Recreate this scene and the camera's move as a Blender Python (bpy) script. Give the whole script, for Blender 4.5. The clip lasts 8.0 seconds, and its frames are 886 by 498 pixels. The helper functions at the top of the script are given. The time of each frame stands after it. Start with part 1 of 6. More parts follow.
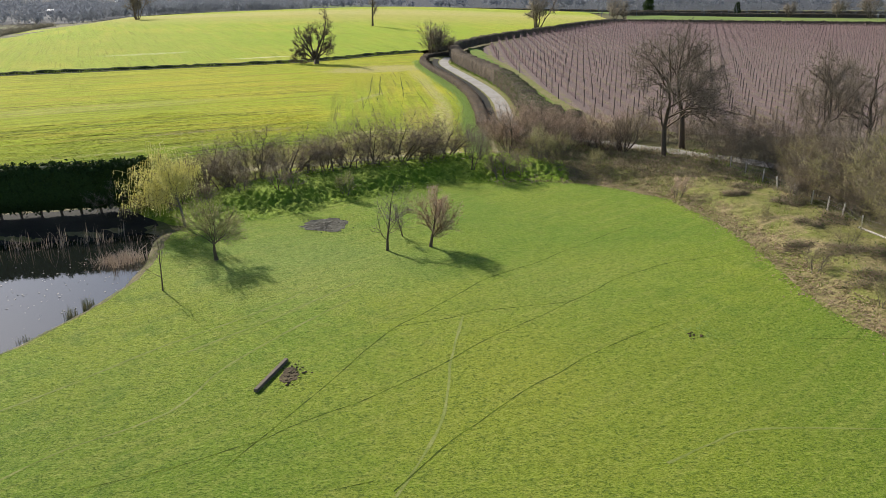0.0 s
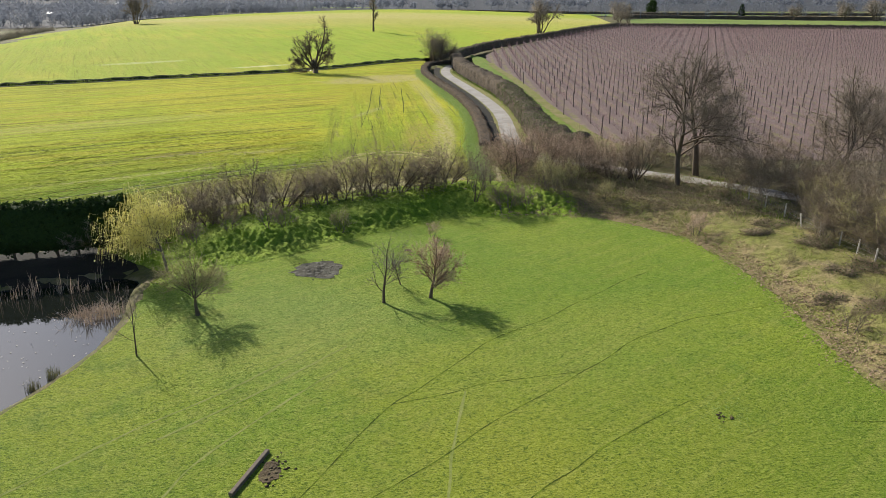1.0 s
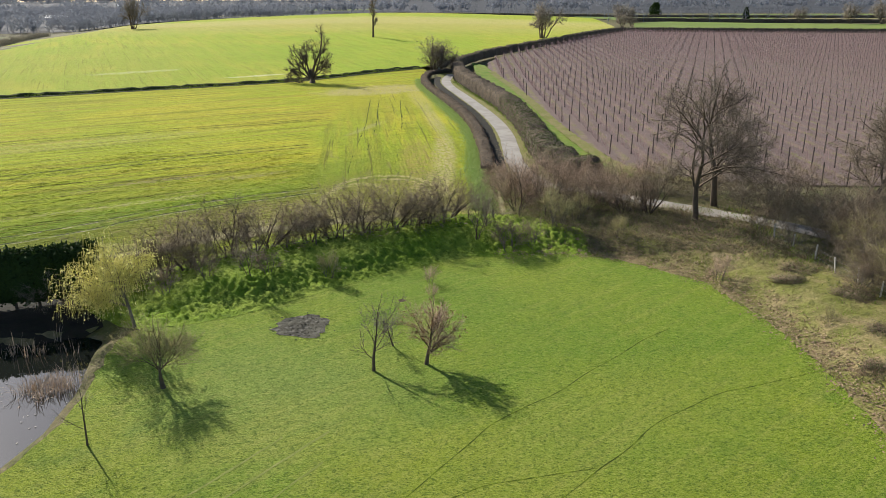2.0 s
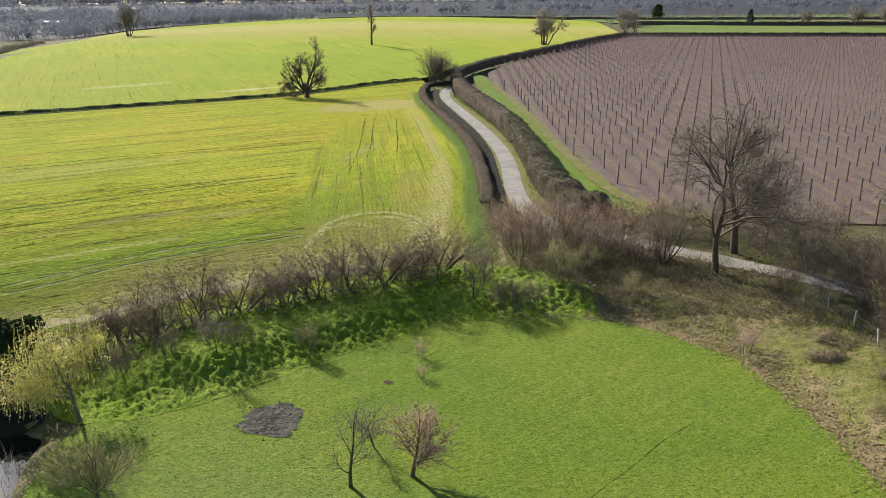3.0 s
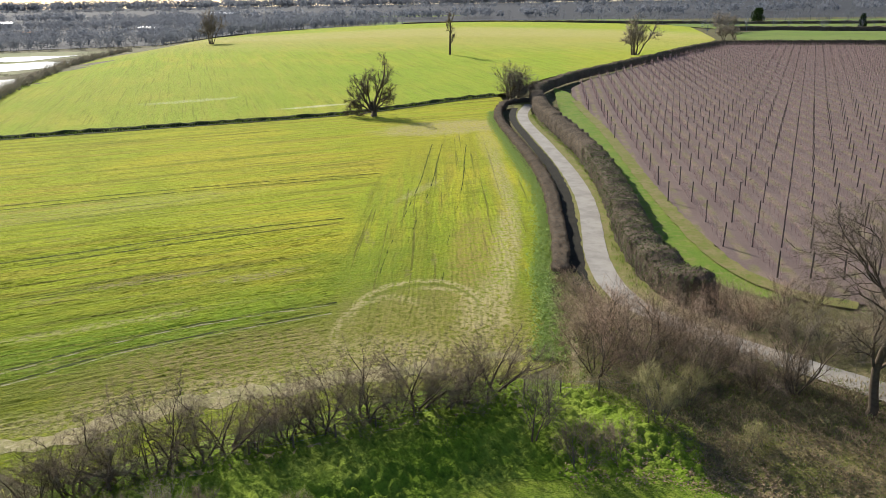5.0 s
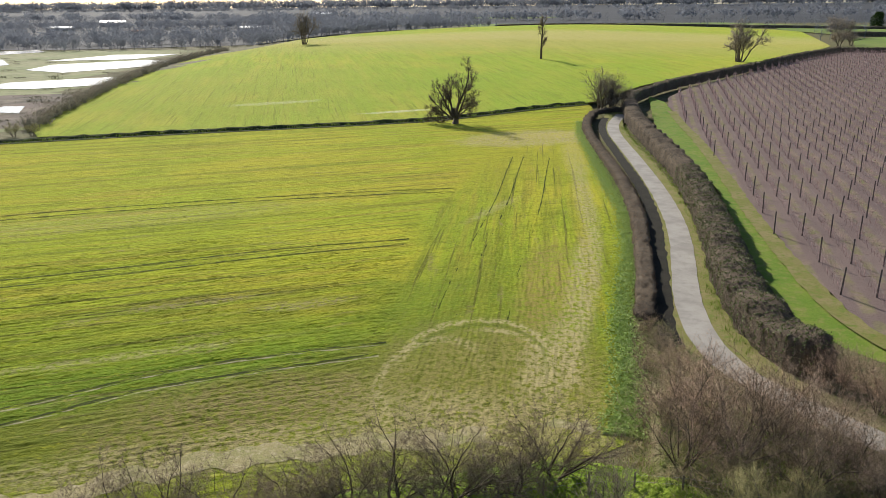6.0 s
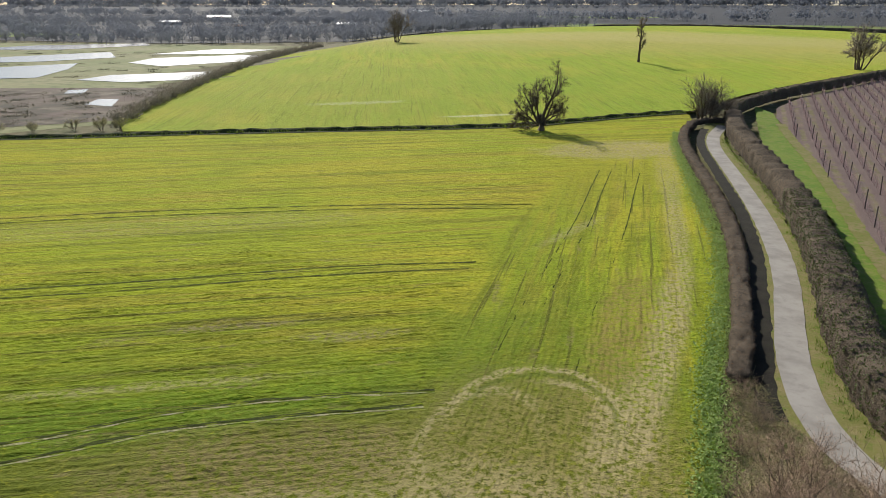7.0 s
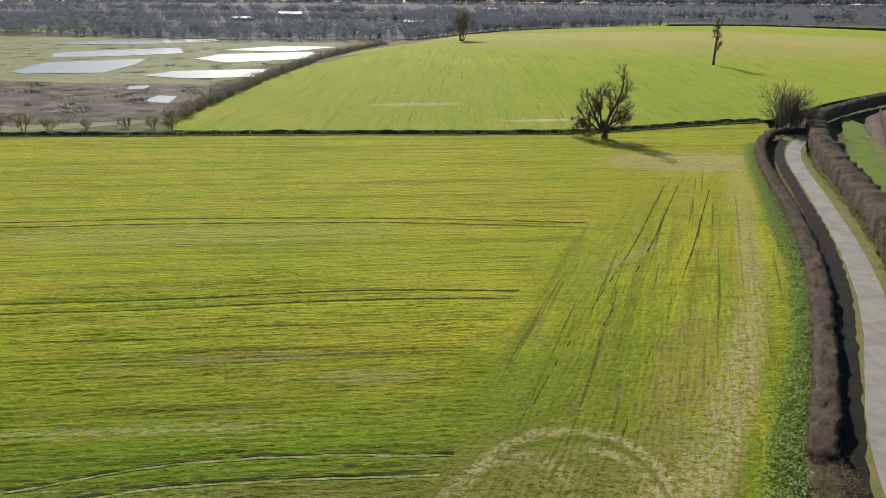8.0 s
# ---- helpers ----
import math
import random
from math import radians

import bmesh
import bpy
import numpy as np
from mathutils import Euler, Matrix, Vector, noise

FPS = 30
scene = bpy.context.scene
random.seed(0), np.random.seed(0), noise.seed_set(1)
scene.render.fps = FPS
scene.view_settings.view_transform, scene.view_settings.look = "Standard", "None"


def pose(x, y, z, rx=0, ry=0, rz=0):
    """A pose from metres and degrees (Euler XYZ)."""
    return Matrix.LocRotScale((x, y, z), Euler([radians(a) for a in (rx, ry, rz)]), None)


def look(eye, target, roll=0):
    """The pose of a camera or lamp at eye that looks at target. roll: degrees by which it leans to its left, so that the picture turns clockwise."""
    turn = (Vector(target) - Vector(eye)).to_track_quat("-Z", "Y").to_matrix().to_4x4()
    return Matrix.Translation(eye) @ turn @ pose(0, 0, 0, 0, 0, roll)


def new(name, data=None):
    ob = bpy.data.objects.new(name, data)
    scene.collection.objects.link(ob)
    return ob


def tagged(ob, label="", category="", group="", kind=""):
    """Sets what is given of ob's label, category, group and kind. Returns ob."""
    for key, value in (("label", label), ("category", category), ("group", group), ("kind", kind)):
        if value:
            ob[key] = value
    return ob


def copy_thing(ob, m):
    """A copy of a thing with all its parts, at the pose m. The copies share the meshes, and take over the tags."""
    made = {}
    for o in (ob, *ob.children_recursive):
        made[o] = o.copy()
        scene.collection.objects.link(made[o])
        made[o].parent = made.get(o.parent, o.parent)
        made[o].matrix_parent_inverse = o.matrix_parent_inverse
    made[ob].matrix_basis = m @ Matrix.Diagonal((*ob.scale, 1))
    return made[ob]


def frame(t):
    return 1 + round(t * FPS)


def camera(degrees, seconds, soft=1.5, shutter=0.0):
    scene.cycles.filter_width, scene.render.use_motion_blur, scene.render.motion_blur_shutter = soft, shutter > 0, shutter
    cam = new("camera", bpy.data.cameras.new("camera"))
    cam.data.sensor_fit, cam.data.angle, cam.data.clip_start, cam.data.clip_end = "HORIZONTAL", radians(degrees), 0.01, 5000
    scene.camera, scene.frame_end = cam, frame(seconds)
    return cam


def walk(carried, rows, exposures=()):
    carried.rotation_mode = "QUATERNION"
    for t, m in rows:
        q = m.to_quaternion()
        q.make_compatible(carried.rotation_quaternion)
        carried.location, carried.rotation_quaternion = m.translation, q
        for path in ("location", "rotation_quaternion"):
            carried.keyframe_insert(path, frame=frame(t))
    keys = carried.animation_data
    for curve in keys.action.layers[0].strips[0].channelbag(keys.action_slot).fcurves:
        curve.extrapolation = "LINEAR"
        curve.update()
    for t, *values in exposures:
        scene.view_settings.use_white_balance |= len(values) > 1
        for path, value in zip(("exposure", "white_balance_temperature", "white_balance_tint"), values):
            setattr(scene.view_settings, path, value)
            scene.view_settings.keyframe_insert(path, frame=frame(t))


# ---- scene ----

from mathutils import geometry

# ---------------------------------------------------------------- camera
cam = camera(61.7, 8.0, soft=0.8)
# seconds, x, y, z, yaw, pitch, roll (degrees)
ROWS = [
    (0.0, 0.017, 0.05, 17.18, 0.02, -18.90, -0.07),
    (0.5, 0.035, 2.26, 18.17, 0.09, -18.92, -0.10),
    (1.0, 0.089, 4.98, 19.11, 0.18, -18.90, -0.12),
    (1.5, 0.171, 7.89, 19.78, 0.23, -18.86, -0.15),
    (3.0, 1.055, 18.76, 23.08, 0.53, -18.81, -0.54),
    (3.5, 1.459, 22.50, 24.17, 0.70, -18.82, -0.81),
    (3.8, 1.590, 24.90, 24.48, 2.40, -18.78, -0.75),
    (4.0, 1.717, 26.59, 24.61, 3.83, -18.70, -0.72),
    (5.3, 2.600, 37.20, 25.20, 8.47, -18.56, -0.85),
    (5.5, 2.671, 38.80, 25.24, 9.96, -18.52, -0.75),
    (6.0, 3.025, 43.10, 25.40, 14.02, -18.43, -0.64),
    (6.5, 3.038, 46.94, 25.62, 17.51, -18.53, -0.44),
    (7.0, 2.785, 50.97, 25.69, 21.07, -18.53, -0.04),
    (7.5, 2.486, 54.84, 25.76, 23.76, -18.63, 0.05),
    (8.0, 1.964, 58.86, 25.84, 26.18, -18.71, 0.26),
]
EXPOSURES = [(0.0, 0.46), (3.0, 0.48), (4.0, 0.46), (5.5, 0.38), (6.5, 0.18), (8.0, 0.02)]
walk(cam, [(t, pose(x, y, z, 90 + p, 0, w) @ pose(0, 0, 0, 0, 0, r)) for t, x, y, z, w, p, r in ROWS], EXPOSURES)

# ---------------------------------------------------------------- light
SUN_AZ, SUN_EL = radians(-38.0), radians(31.0)   # azimuth from +y towards +x
world = bpy.data.worlds.new("sky")
scene.world = world
world.use_nodes = True
wn = world.node_tree.nodes
sky = wn.new("ShaderNodeTexSky")
sky.sky_type = "NISHITA"
sky.sun_disc = False
sky.sun_elevation, sky.sun_rotation = SUN_EL, SUN_AZ
sky.air_density, sky.dust_density, sky.ozone_density = 0.8, 0.7, 2.5
wn["Background"].inputs["Strength"].default_value = 0.09
world.node_tree.links.new(sky.outputs[0], wn["Background"].inputs["Color"])
sun = new("sun", bpy.data.lights.new("sun", "SUN"))
sun.data.energy, sun.data.angle, sun.data.color = 5.0, radians(0.6), (1.0, 0.94, 0.84)
to_sun = Vector((math.sin(SUN_AZ) * math.cos(SUN_EL), math.cos(SUN_AZ) * math.cos(SUN_EL), math.sin(SUN_EL)))
sun.matrix_world = look((-60, 90, 80), Vector((-60, 90, 80)) - to_sun)


# ---------------------------------------------------------------- materials
class Nodes:
    """A small builder for node materials."""

    def __init__(self, name):
        self.m = bpy.data.materials.new(name)
        self.m.use_nodes = True
        self.t = self.m.node_tree
        self.bsdf = self.t.nodes["Principled BSDF"]
        self.pos = self.add("ShaderNodeNewGeometry").outputs["Position"]

    def add(self, kind):
        return self.t.nodes.new(kind)

    def link(self, a, b):
        self.t.links.new(a, b)

    def mapped(self, angle=0.0, scale=(1, 1, 1), vec=None):
        n = self.add("ShaderNodeMapping")
        n.vector_type = "TEXTURE"
        n.inputs["Rotation"].default_value = (0, 0, angle)
        n.inputs["Scale"].default_value = scale
        self.link(vec or self.pos, n.inputs["Vector"])
        return n.outputs[0]

    def noise(self, scale, detail=3.0, vec=None, rough=0.55):
        n = self.add("ShaderNodeTexNoise")
        n.inputs["Scale"].default_value = scale
        n.inputs["Detail"].default_value = detail
        n.inputs["Roughness"].default_value = rough
        self.link(vec or self.pos, n.inputs["Vector"])
        return n.outputs["Fac"]

    def ramp(self, fac, lo, hi):
        n = self.add("ShaderNodeMapRange")
        n.interpolation_type = "SMOOTHSTEP"
        n.inputs["From Min"].default_value, n.inputs["From Max"].default_value = lo, hi
        self.link(fac, n.inputs["Value"])
        return n.outputs[0]

    def math(self, op, a, b=None):
        n = self.add("ShaderNodeMath")
        n.operation = op
        for k, v in enumerate((a, b)):
            if v is None:
                continue
            if isinstance(v, (int, float)):
                n.inputs[k].default_value = v
            else:
                self.link(v, n.inputs[k])
        return n.outputs[0]

    def mix(self, fac, a, b):
        n = self.add("ShaderNodeMix")
        n.data_type = "RGBA"
        for k, v in ((0, fac), (6, a), (7, b)):
            if isinstance(v, (int, float)):
                n.inputs[k].default_value = v
            elif isinstance(v, tuple):
                n.inputs[k].default_value = (*v, 1)
            else:
                self.link(v, n.inputs[k])
        return n.outputs[2]

    def blob(self, x, y, rx, ry, angle=0.0, soft=0.35, wobble=0.5, wscale=0.3):
        """1 inside an ellipse on the plan with an uneven edge, 0 outside."""
        n = self.add("ShaderNodeMapping")
        n.vector_type = "TEXTURE"
        n.inputs["Location"].default_value = (x, y, 0)
        n.inputs["Rotation"].default_value = (0, 0, angle)
        n.inputs["Scale"].default_value = (rx, ry, 1e4)
        self.link(self.pos, n.inputs["Vector"])
        ln = self.add("ShaderNodeVectorMath")
        ln.operation = "LENGTH"
        self.link(n.outputs[0], ln.inputs[0])
        d = self.math("ADD", ln.outputs["Value"], self.math("MULTIPLY", self.math("SUBTRACT", self.noise(wscale, 4), 0.5), wobble * 2))
        return self.ramp(d, 1 + soft, 1 - soft)

    def ring(self, x, y, rx, ry, width, wobble=0.08):
        """1 along an ellipse on the plan, 0 elsewhere."""
        n = self.add("ShaderNodeMapping")
        n.vector_type = "TEXTURE"
        n.inputs["Location"].default_value = (x, y, 0)
        n.inputs["Scale"].default_value = (rx, ry, 1e4)
        self.link(self.pos, n.inputs["Vector"])
        ln = self.add("ShaderNodeVectorMath")
        ln.operation = "LENGTH"
        self.link(n.outputs[0], ln.inputs[0])
        d = self.math("ADD", ln.outputs["Value"], self.math("MULTIPLY", self.math("SUBTRACT", self.noise(0.5, 4), 0.5), wobble * 2))
        return self.ramp(self.math("ABSOLUTE", self.math("SUBTRACT", d, 1.0)), width, width * 0.3)

    def done(self, colour, rough=0.9, bump=None, strength=0.5, distance=0.05, spec=0.2, sheen=None):
        if sheen:
            self.bsdf.inputs["Sheen Weight"].default_value = sheen[0]
            self.bsdf.inputs["Sheen Roughness"].default_value = 0.5
            self.bsdf.inputs["Sheen Tint"].default_value = (*sheen[1], 1)
        if isinstance(colour, tuple):
            self.bsdf.inputs["Base Color"].default_value = (*colour, 1)
        else:
            self.link(colour, self.bsdf.inputs["Base Color"])
        self.bsdf.inputs["Roughness"].default_value = rough
        self.bsdf.inputs["Specular IOR Level"].default_value = spec
        if bump is not None:
            b = self.add("ShaderNodeBump")
            b.inputs["Strength"].default_value, b.inputs["Distance"].default_value = strength, distance
            self.link(bump, b.inputs["Height"])
            self.link(b.outputs[0], self.bsdf.inputs["Normal"])
        return self.m


def speckled(name, a, b, c, big=0.15, mid=1.2, fine=14.0, rough=0.9, strength=0.6, distance=0.06, spec=0.15):
    """Three tones mixed at two scales, with fine relief."""
    n = Nodes(name)
    col = n.mix(n.ramp(n.noise(big, 4), 0.36, 0.64), a, b)
    col = n.mix(n.ramp(n.noise(mid, 5), 0.45, 0.75), col, c)
    f = n.noise(fine, 4)
    col = n.mix(n.math("MULTIPLY", n.ramp(f, 0.4, 0.7), 0.45), col, tuple(v * 0.55 for v in a))
    return n.done(col, rough, f, strength, distance, spec)


def varied(name, a, b, rough=0.85, fine=6.0, spec=0.2, trans=0.0):
    """Two tones varied by object, by loose piece and by grain, for plants and timber."""
    n = Nodes(name)
    geo = n.add("ShaderNodeNewGeometry")
    info = n.add("ShaderNodeObjectInfo")
    f = n.math("ADD", n.math("MULTIPLY", geo.outputs["Random Per Island"], 0.6), n.math("MULTIPLY", info.outputs["Random"], 0.4))
    col = n.mix(f, a, b)
    col = n.mix(n.math("MULTIPLY", n.ramp(n.noise(fine, 3), 0.4, 0.7), 0.4), col, tuple(v * 0.6 for v in a))
    m = n.done(col, rough, spec=spec)
    if trans:
        t = n.add("ShaderNodeBsdfTranslucent")
        n.link(col, t.inputs["Color"])
        mx = n.add("ShaderNodeMixShader")
        mx.inputs[0].default_value = trans
        n.link(n.bsdf.outputs[0], mx.inputs[1])
        n.link(t.outputs[0], mx.inputs[2])
        n.link(mx.outputs[0], n.t.nodes["Material Output"].inputs["Surface"])
    return m


ROWS_AT = radians(31.0)      # the way the drill went across the near field


def lawn_material():
    n = Nodes("lawn_grass")
    col = n.mix(n.ramp(n.noise(0.09, 4), 0.38, 0.62), (0.17, 0.285, 0.012), (0.268, 0.335, 0.018))
    col = n.mix(n.math("MULTIPLY", n.ramp(n.noise(0.9, 5), 0.46, 0.72), 0.6), col, (0.30, 0.32, 0.055))
    col = n.mix(n.math("MULTIPLY", n.ramp(n.noise(0.35, 5, rough=0.65), 0.5, 0.68), 0.55), col, (0.10, 0.205, 0.012))
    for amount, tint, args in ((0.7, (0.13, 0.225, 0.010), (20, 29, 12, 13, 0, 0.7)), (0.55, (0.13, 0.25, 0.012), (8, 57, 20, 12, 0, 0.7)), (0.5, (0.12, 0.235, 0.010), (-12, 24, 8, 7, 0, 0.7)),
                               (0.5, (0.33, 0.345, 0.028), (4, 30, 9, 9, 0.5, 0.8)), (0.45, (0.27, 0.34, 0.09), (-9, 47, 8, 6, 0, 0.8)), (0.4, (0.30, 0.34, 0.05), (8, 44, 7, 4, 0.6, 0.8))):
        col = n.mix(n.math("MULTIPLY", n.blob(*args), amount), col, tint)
    wheel = n.noise(1.0, 4, n.mapped(radians(42), (14, 0.6, 1)))
    col = n.mix(n.math("MULTIPLY", n.ramp(wheel, 0.5, 0.68), 0.3), col, (0.36, 0.36, 0.075))
    tuft = n.noise(4.2, 5, n.mapped(radians(8), (1.4, 1, 1)), 0.7)
    col = n.mix(n.math("MULTIPLY", n.ramp(tuft, 0.53, 0.62), 0.6), col, (0.065, 0.13, 0.005))
    col = n.mix(n.math("MULTIPLY", n.ramp(tuft, 0.46, 0.36), 0.35), col, (0.41, 0.42, 0.10))
    f = n.noise(13.0, 4, n.mapped(radians(-4), (1.4, 1, 1)), 0.7)
    col = n.mix(n.math("MULTIPLY", n.ramp(f, 0.53, 0.60), 0.75), col, (0.045, 0.095, 0.004))
    col = n.mix(n.math("MULTIPLY", n.ramp(f, 0.45, 0.38), 0.4), col, (0.42, 0.43, 0.10))
    return n.done(col, 0.85, n.math("ADD", f, tuft), 1.0, 0.16, 0.15, (0.18, (0.75, 0.85, 0.25)))


def field_material(name, angle, green, ochre, brown, lines=1.0, blobs=(), rings=(), turned=None, sheen=0.25, washes=()):
    """A drilled field: broad patches, rows, clods, and marks with shapes of their own. turned: a patch whose rows run another way."""
    n = Nodes(name)
    mask = n.blob(*turned[1]) if turned else None

    def rows(length, width, detail=4, rough=0.6):
        a = n.noise(1.0, detail, n.mapped(angle, (length, width, 1)), rough)
        if not turned:
            return a
        b = n.noise(1.0, detail, n.mapped(turned[0], (length, width, 1)), rough)
        return n.math("ADD", n.math("MULTIPLY", a, n.math("SUBTRACT", 1.0, mask)), n.math("MULTIPLY", b, mask))

    col = n.mix(n.ramp(n.noise(0.03, 4), 0.40, 0.60), ochre, green)
    col = n.mix(n.math("MULTIPLY", n.ramp(rows(80, 5), 0.44, 0.58), 0.75), col, green)
    col = n.mix(n.math("MULTIPLY", n.ramp(rows(40, 2.2), 0.50, 0.62), 0.6 * lines), col, brown)
    if turned:
        col = n.mix(n.math("MULTIPLY", n.math("MULTIPLY", mask, n.ramp(n.noise(0.08, 4), 0.42, 0.55)), 0.5), col, (0.17, 0.27, 0.012))
    broad = rows(60, 1.9, 3, 0.5)
    col = n.mix(n.math("MULTIPLY", n.ramp(broad, 0.54, 0.62), 0.6 * lines), col, tuple(v * 0.55 for v in green))
    col = n.mix(n.math("MULTIPLY", n.ramp(broad, 0.46, 0.36), 0.4 * lines), col, ochre)
    fine = rows(4.5, 0.6, 4, 0.65)
    # dark gaps along the rows: shade between plants put into the colour
    col = n.mix(n.math("MULTIPLY", n.ramp(fine, 0.54, 0.64), 0.35 * lines), col, tuple(v * 0.28 for v in green))
    col = n.mix(n.math("MULTIPLY", n.ramp(fine, 0.42, 0.33), 0.35 * lines), col, tuple(min(1, v * 1.25) for v in ochre))
    for tint, amount, args in washes:
        col = n.mix(n.math("MULTIPLY", n.blob(*args), amount), col, tint)
    rare = rows(34, 0.55, 3, 0.5)
    col = n.mix(n.math("MULTIPLY", n.ramp(rare, 0.605, 0.65), 0.8 * lines), col, (0.06, 0.07, 0.010))
    thin = n.math("MULTIPLY", n.ramp(rows(9, 1.3, 4, 0.6), 0.58, 0.70), n.ramp(n.noise(1.6, 5, rough=0.8), 0.40, 0.56))
    col = n.mix(n.math("MULTIPLY", thin, 0.8 * lines), col, (0.25, 0.20, 0.095))
    clod = n.noise(2.0, 5, n.mapped(angle, (1.7, 1, 1)), 0.7)
    col = n.mix(n.math("MULTIPLY", n.ramp(clod, 0.53, 0.62), 0.5), col, tuple(v * 0.3 for v in green))
    col = n.mix(n.math("MULTIPLY", n.ramp(n.noise(0.9, 5, n.mapped(angle, (5.0, 1, 1)), 0.65), 0.52, 0.62), 0.45 * lines), col, tuple(v * 0.42 for v in green))
    tuft = n.noise(3.6, 5, n.mapped(angle, (1.5, 1, 1)), 0.7)
    col = n.mix(n.math("MULTIPLY", n.ramp(tuft, 0.53, 0.62), 0.55), col, tuple(v * 0.26 for v in green))
    col = n.mix(n.math("MULTIPLY", n.ramp(tuft, 0.44, 0.34), 0.4), col, tuple(min(1, v * 1.2) for v in ochre))
    speck = n.ramp(n.noise(2.0, 5, rough=0.8), 0.42, 0.56)
    for tint, amount, args in blobs:
        col = n.mix(n.math("MULTIPLY", n.math("MULTIPLY", n.blob(*args), speck), amount), col, tint)
    for tint, amount, args, part_of in rings:
        arc = n.math("MULTIPLY", n.ring(*args), n.blob(*part_of))
        col = n.mix(n.math("MULTIPLY", n.math("MULTIPLY", arc, speck), amount), col, tint)
    h = n.math("ADD", n.math("ADD", fine, clod), n.math("MULTIPLY", tuft, -0.6))
    return n.done(col, 0.9, h, 1.0, 0.26, 0.04, (sheen, (0.9, 0.87, 0.22)))


STRAW = (0.46, 0.38, 0.20)
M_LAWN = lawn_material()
M_ROUGH = speckled("rough_ground", (0.105, 0.115, 0.035), (0.16, 0.135, 0.065), (0.23, 0.19, 0.11), 0.16, 0.9, 5.0, strength=1.0, distance=0.15)
M_BANK = speckled("bank_grass", (0.19, 0.295, 0.02), (0.27, 0.345, 0.045), (0.085, 0.145, 0.013), 0.25, 1.5, 6.0, strength=1.0, distance=0.16)
M_LITTER = speckled("leaf_litter", (0.21, 0.215, 0.055), (0.32, 0.25, 0.125), (0.115, 0.115, 0.035), 0.4, 1.8, 7.0, strength=1.0, distance=0.1)
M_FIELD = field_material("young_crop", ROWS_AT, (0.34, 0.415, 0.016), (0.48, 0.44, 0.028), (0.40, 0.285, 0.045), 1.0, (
    ((0.10, 0.165, 0.012), 0.7, (-7, 88, 9, 9, 0, 0.5)),
    ((0.27, 0.20, 0.10), 0.75, (-20, 81, 9, 5, ROWS_AT, 0.5, 0.9, 0.25)),
    ((0.30, 0.235, 0.13), 0.7, (-24, 99, 5, 0.9, ROWS_AT, 0.5, 0.9, 0.4)),
    ((0.30, 0.235, 0.13), 0.7, (-34, 97, 6, 0.8, ROWS_AT, 0.5, 0.9, 0.4)),
    (STRAW, 0.6, (-34, 86, 12, 0.6, ROWS_AT, 0.6, 0.9, 0.5)),
    ((0.44, 0.35, 0.21), 0.9, (-15, 187, 14, 8, ROWS_AT)),
    (STRAW, 0.3, (-60, 118, 26, 4, ROWS_AT)),
    (STRAW, 0.55, (-16, 78.5, 18, 2.2, radians(27))),
    ((0.36, 0.27, 0.11), 0.6, (-5, 89, 9, 9, 0, 0.6)),
    (STRAW, 0.55, (-4, 83.5, 9, 3.5, 0, 0.6)),
    (STRAW, 0.95, (-0.1, 110, 1.5, 17, 0, 0.4, 0.25)),
    ((0.34, 0.235, 0.09), 0.7, (-3.4, 109, 2.4, 14, radians(3), 0.5, 0.4)),
    (STRAW, 0.9, (-1.2, 93, 2.2, 6, 0, 0.5, 0.5)),
    (STRAW, 0.85, (-1.8, 141, 1.2, 18, radians(7), 0.5, 0.25)),
    (STRAW, 0.6, (-5.4, 170, 1.8, 17, radians(8), 0.5, 0.25)),
    (STRAW, 0.5, (-13, 134, 0.9, 7, radians(-18), 0.5, 0.3)),
), (
    (STRAW, 0.9, (-6.8, 92.0, 5.6, 7.3, 0.10), (-6.3, 97, 9, 7, 0, 0.4)),
    (STRAW, 0.7, (-9.4, 89.0, 3.6, 6.0, 0.14), (-11, 91, 4, 7, 0, 0.5)),
    (STRAW, 0.8, (-6.2, 91.2, 4.6, 6.3, 0.10), (-3.0, 94, 5, 6, 0, 0.5)),
    ((0.07, 0.13, 0.010), 0.7, (-6.6, 91.6, 5.1, 6.8, 0.06), (-6.3, 97, 8, 6, 0, 0.4)),
), (radians(97), (-7.5, 126, 12.5, 56, radians(4), 0.16, 0.22, 0.07)), 0.33, (
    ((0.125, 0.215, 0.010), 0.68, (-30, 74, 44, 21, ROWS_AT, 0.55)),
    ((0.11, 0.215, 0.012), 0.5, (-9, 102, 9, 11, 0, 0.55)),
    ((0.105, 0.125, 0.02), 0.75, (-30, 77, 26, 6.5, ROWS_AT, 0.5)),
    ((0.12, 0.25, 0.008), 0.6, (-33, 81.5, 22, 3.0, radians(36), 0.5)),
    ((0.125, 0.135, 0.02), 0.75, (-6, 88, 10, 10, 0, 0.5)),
    ((0.42, 0.36, 0.02), 0.5, (-14, 172, 14, 24, 0, 0.6)),
))
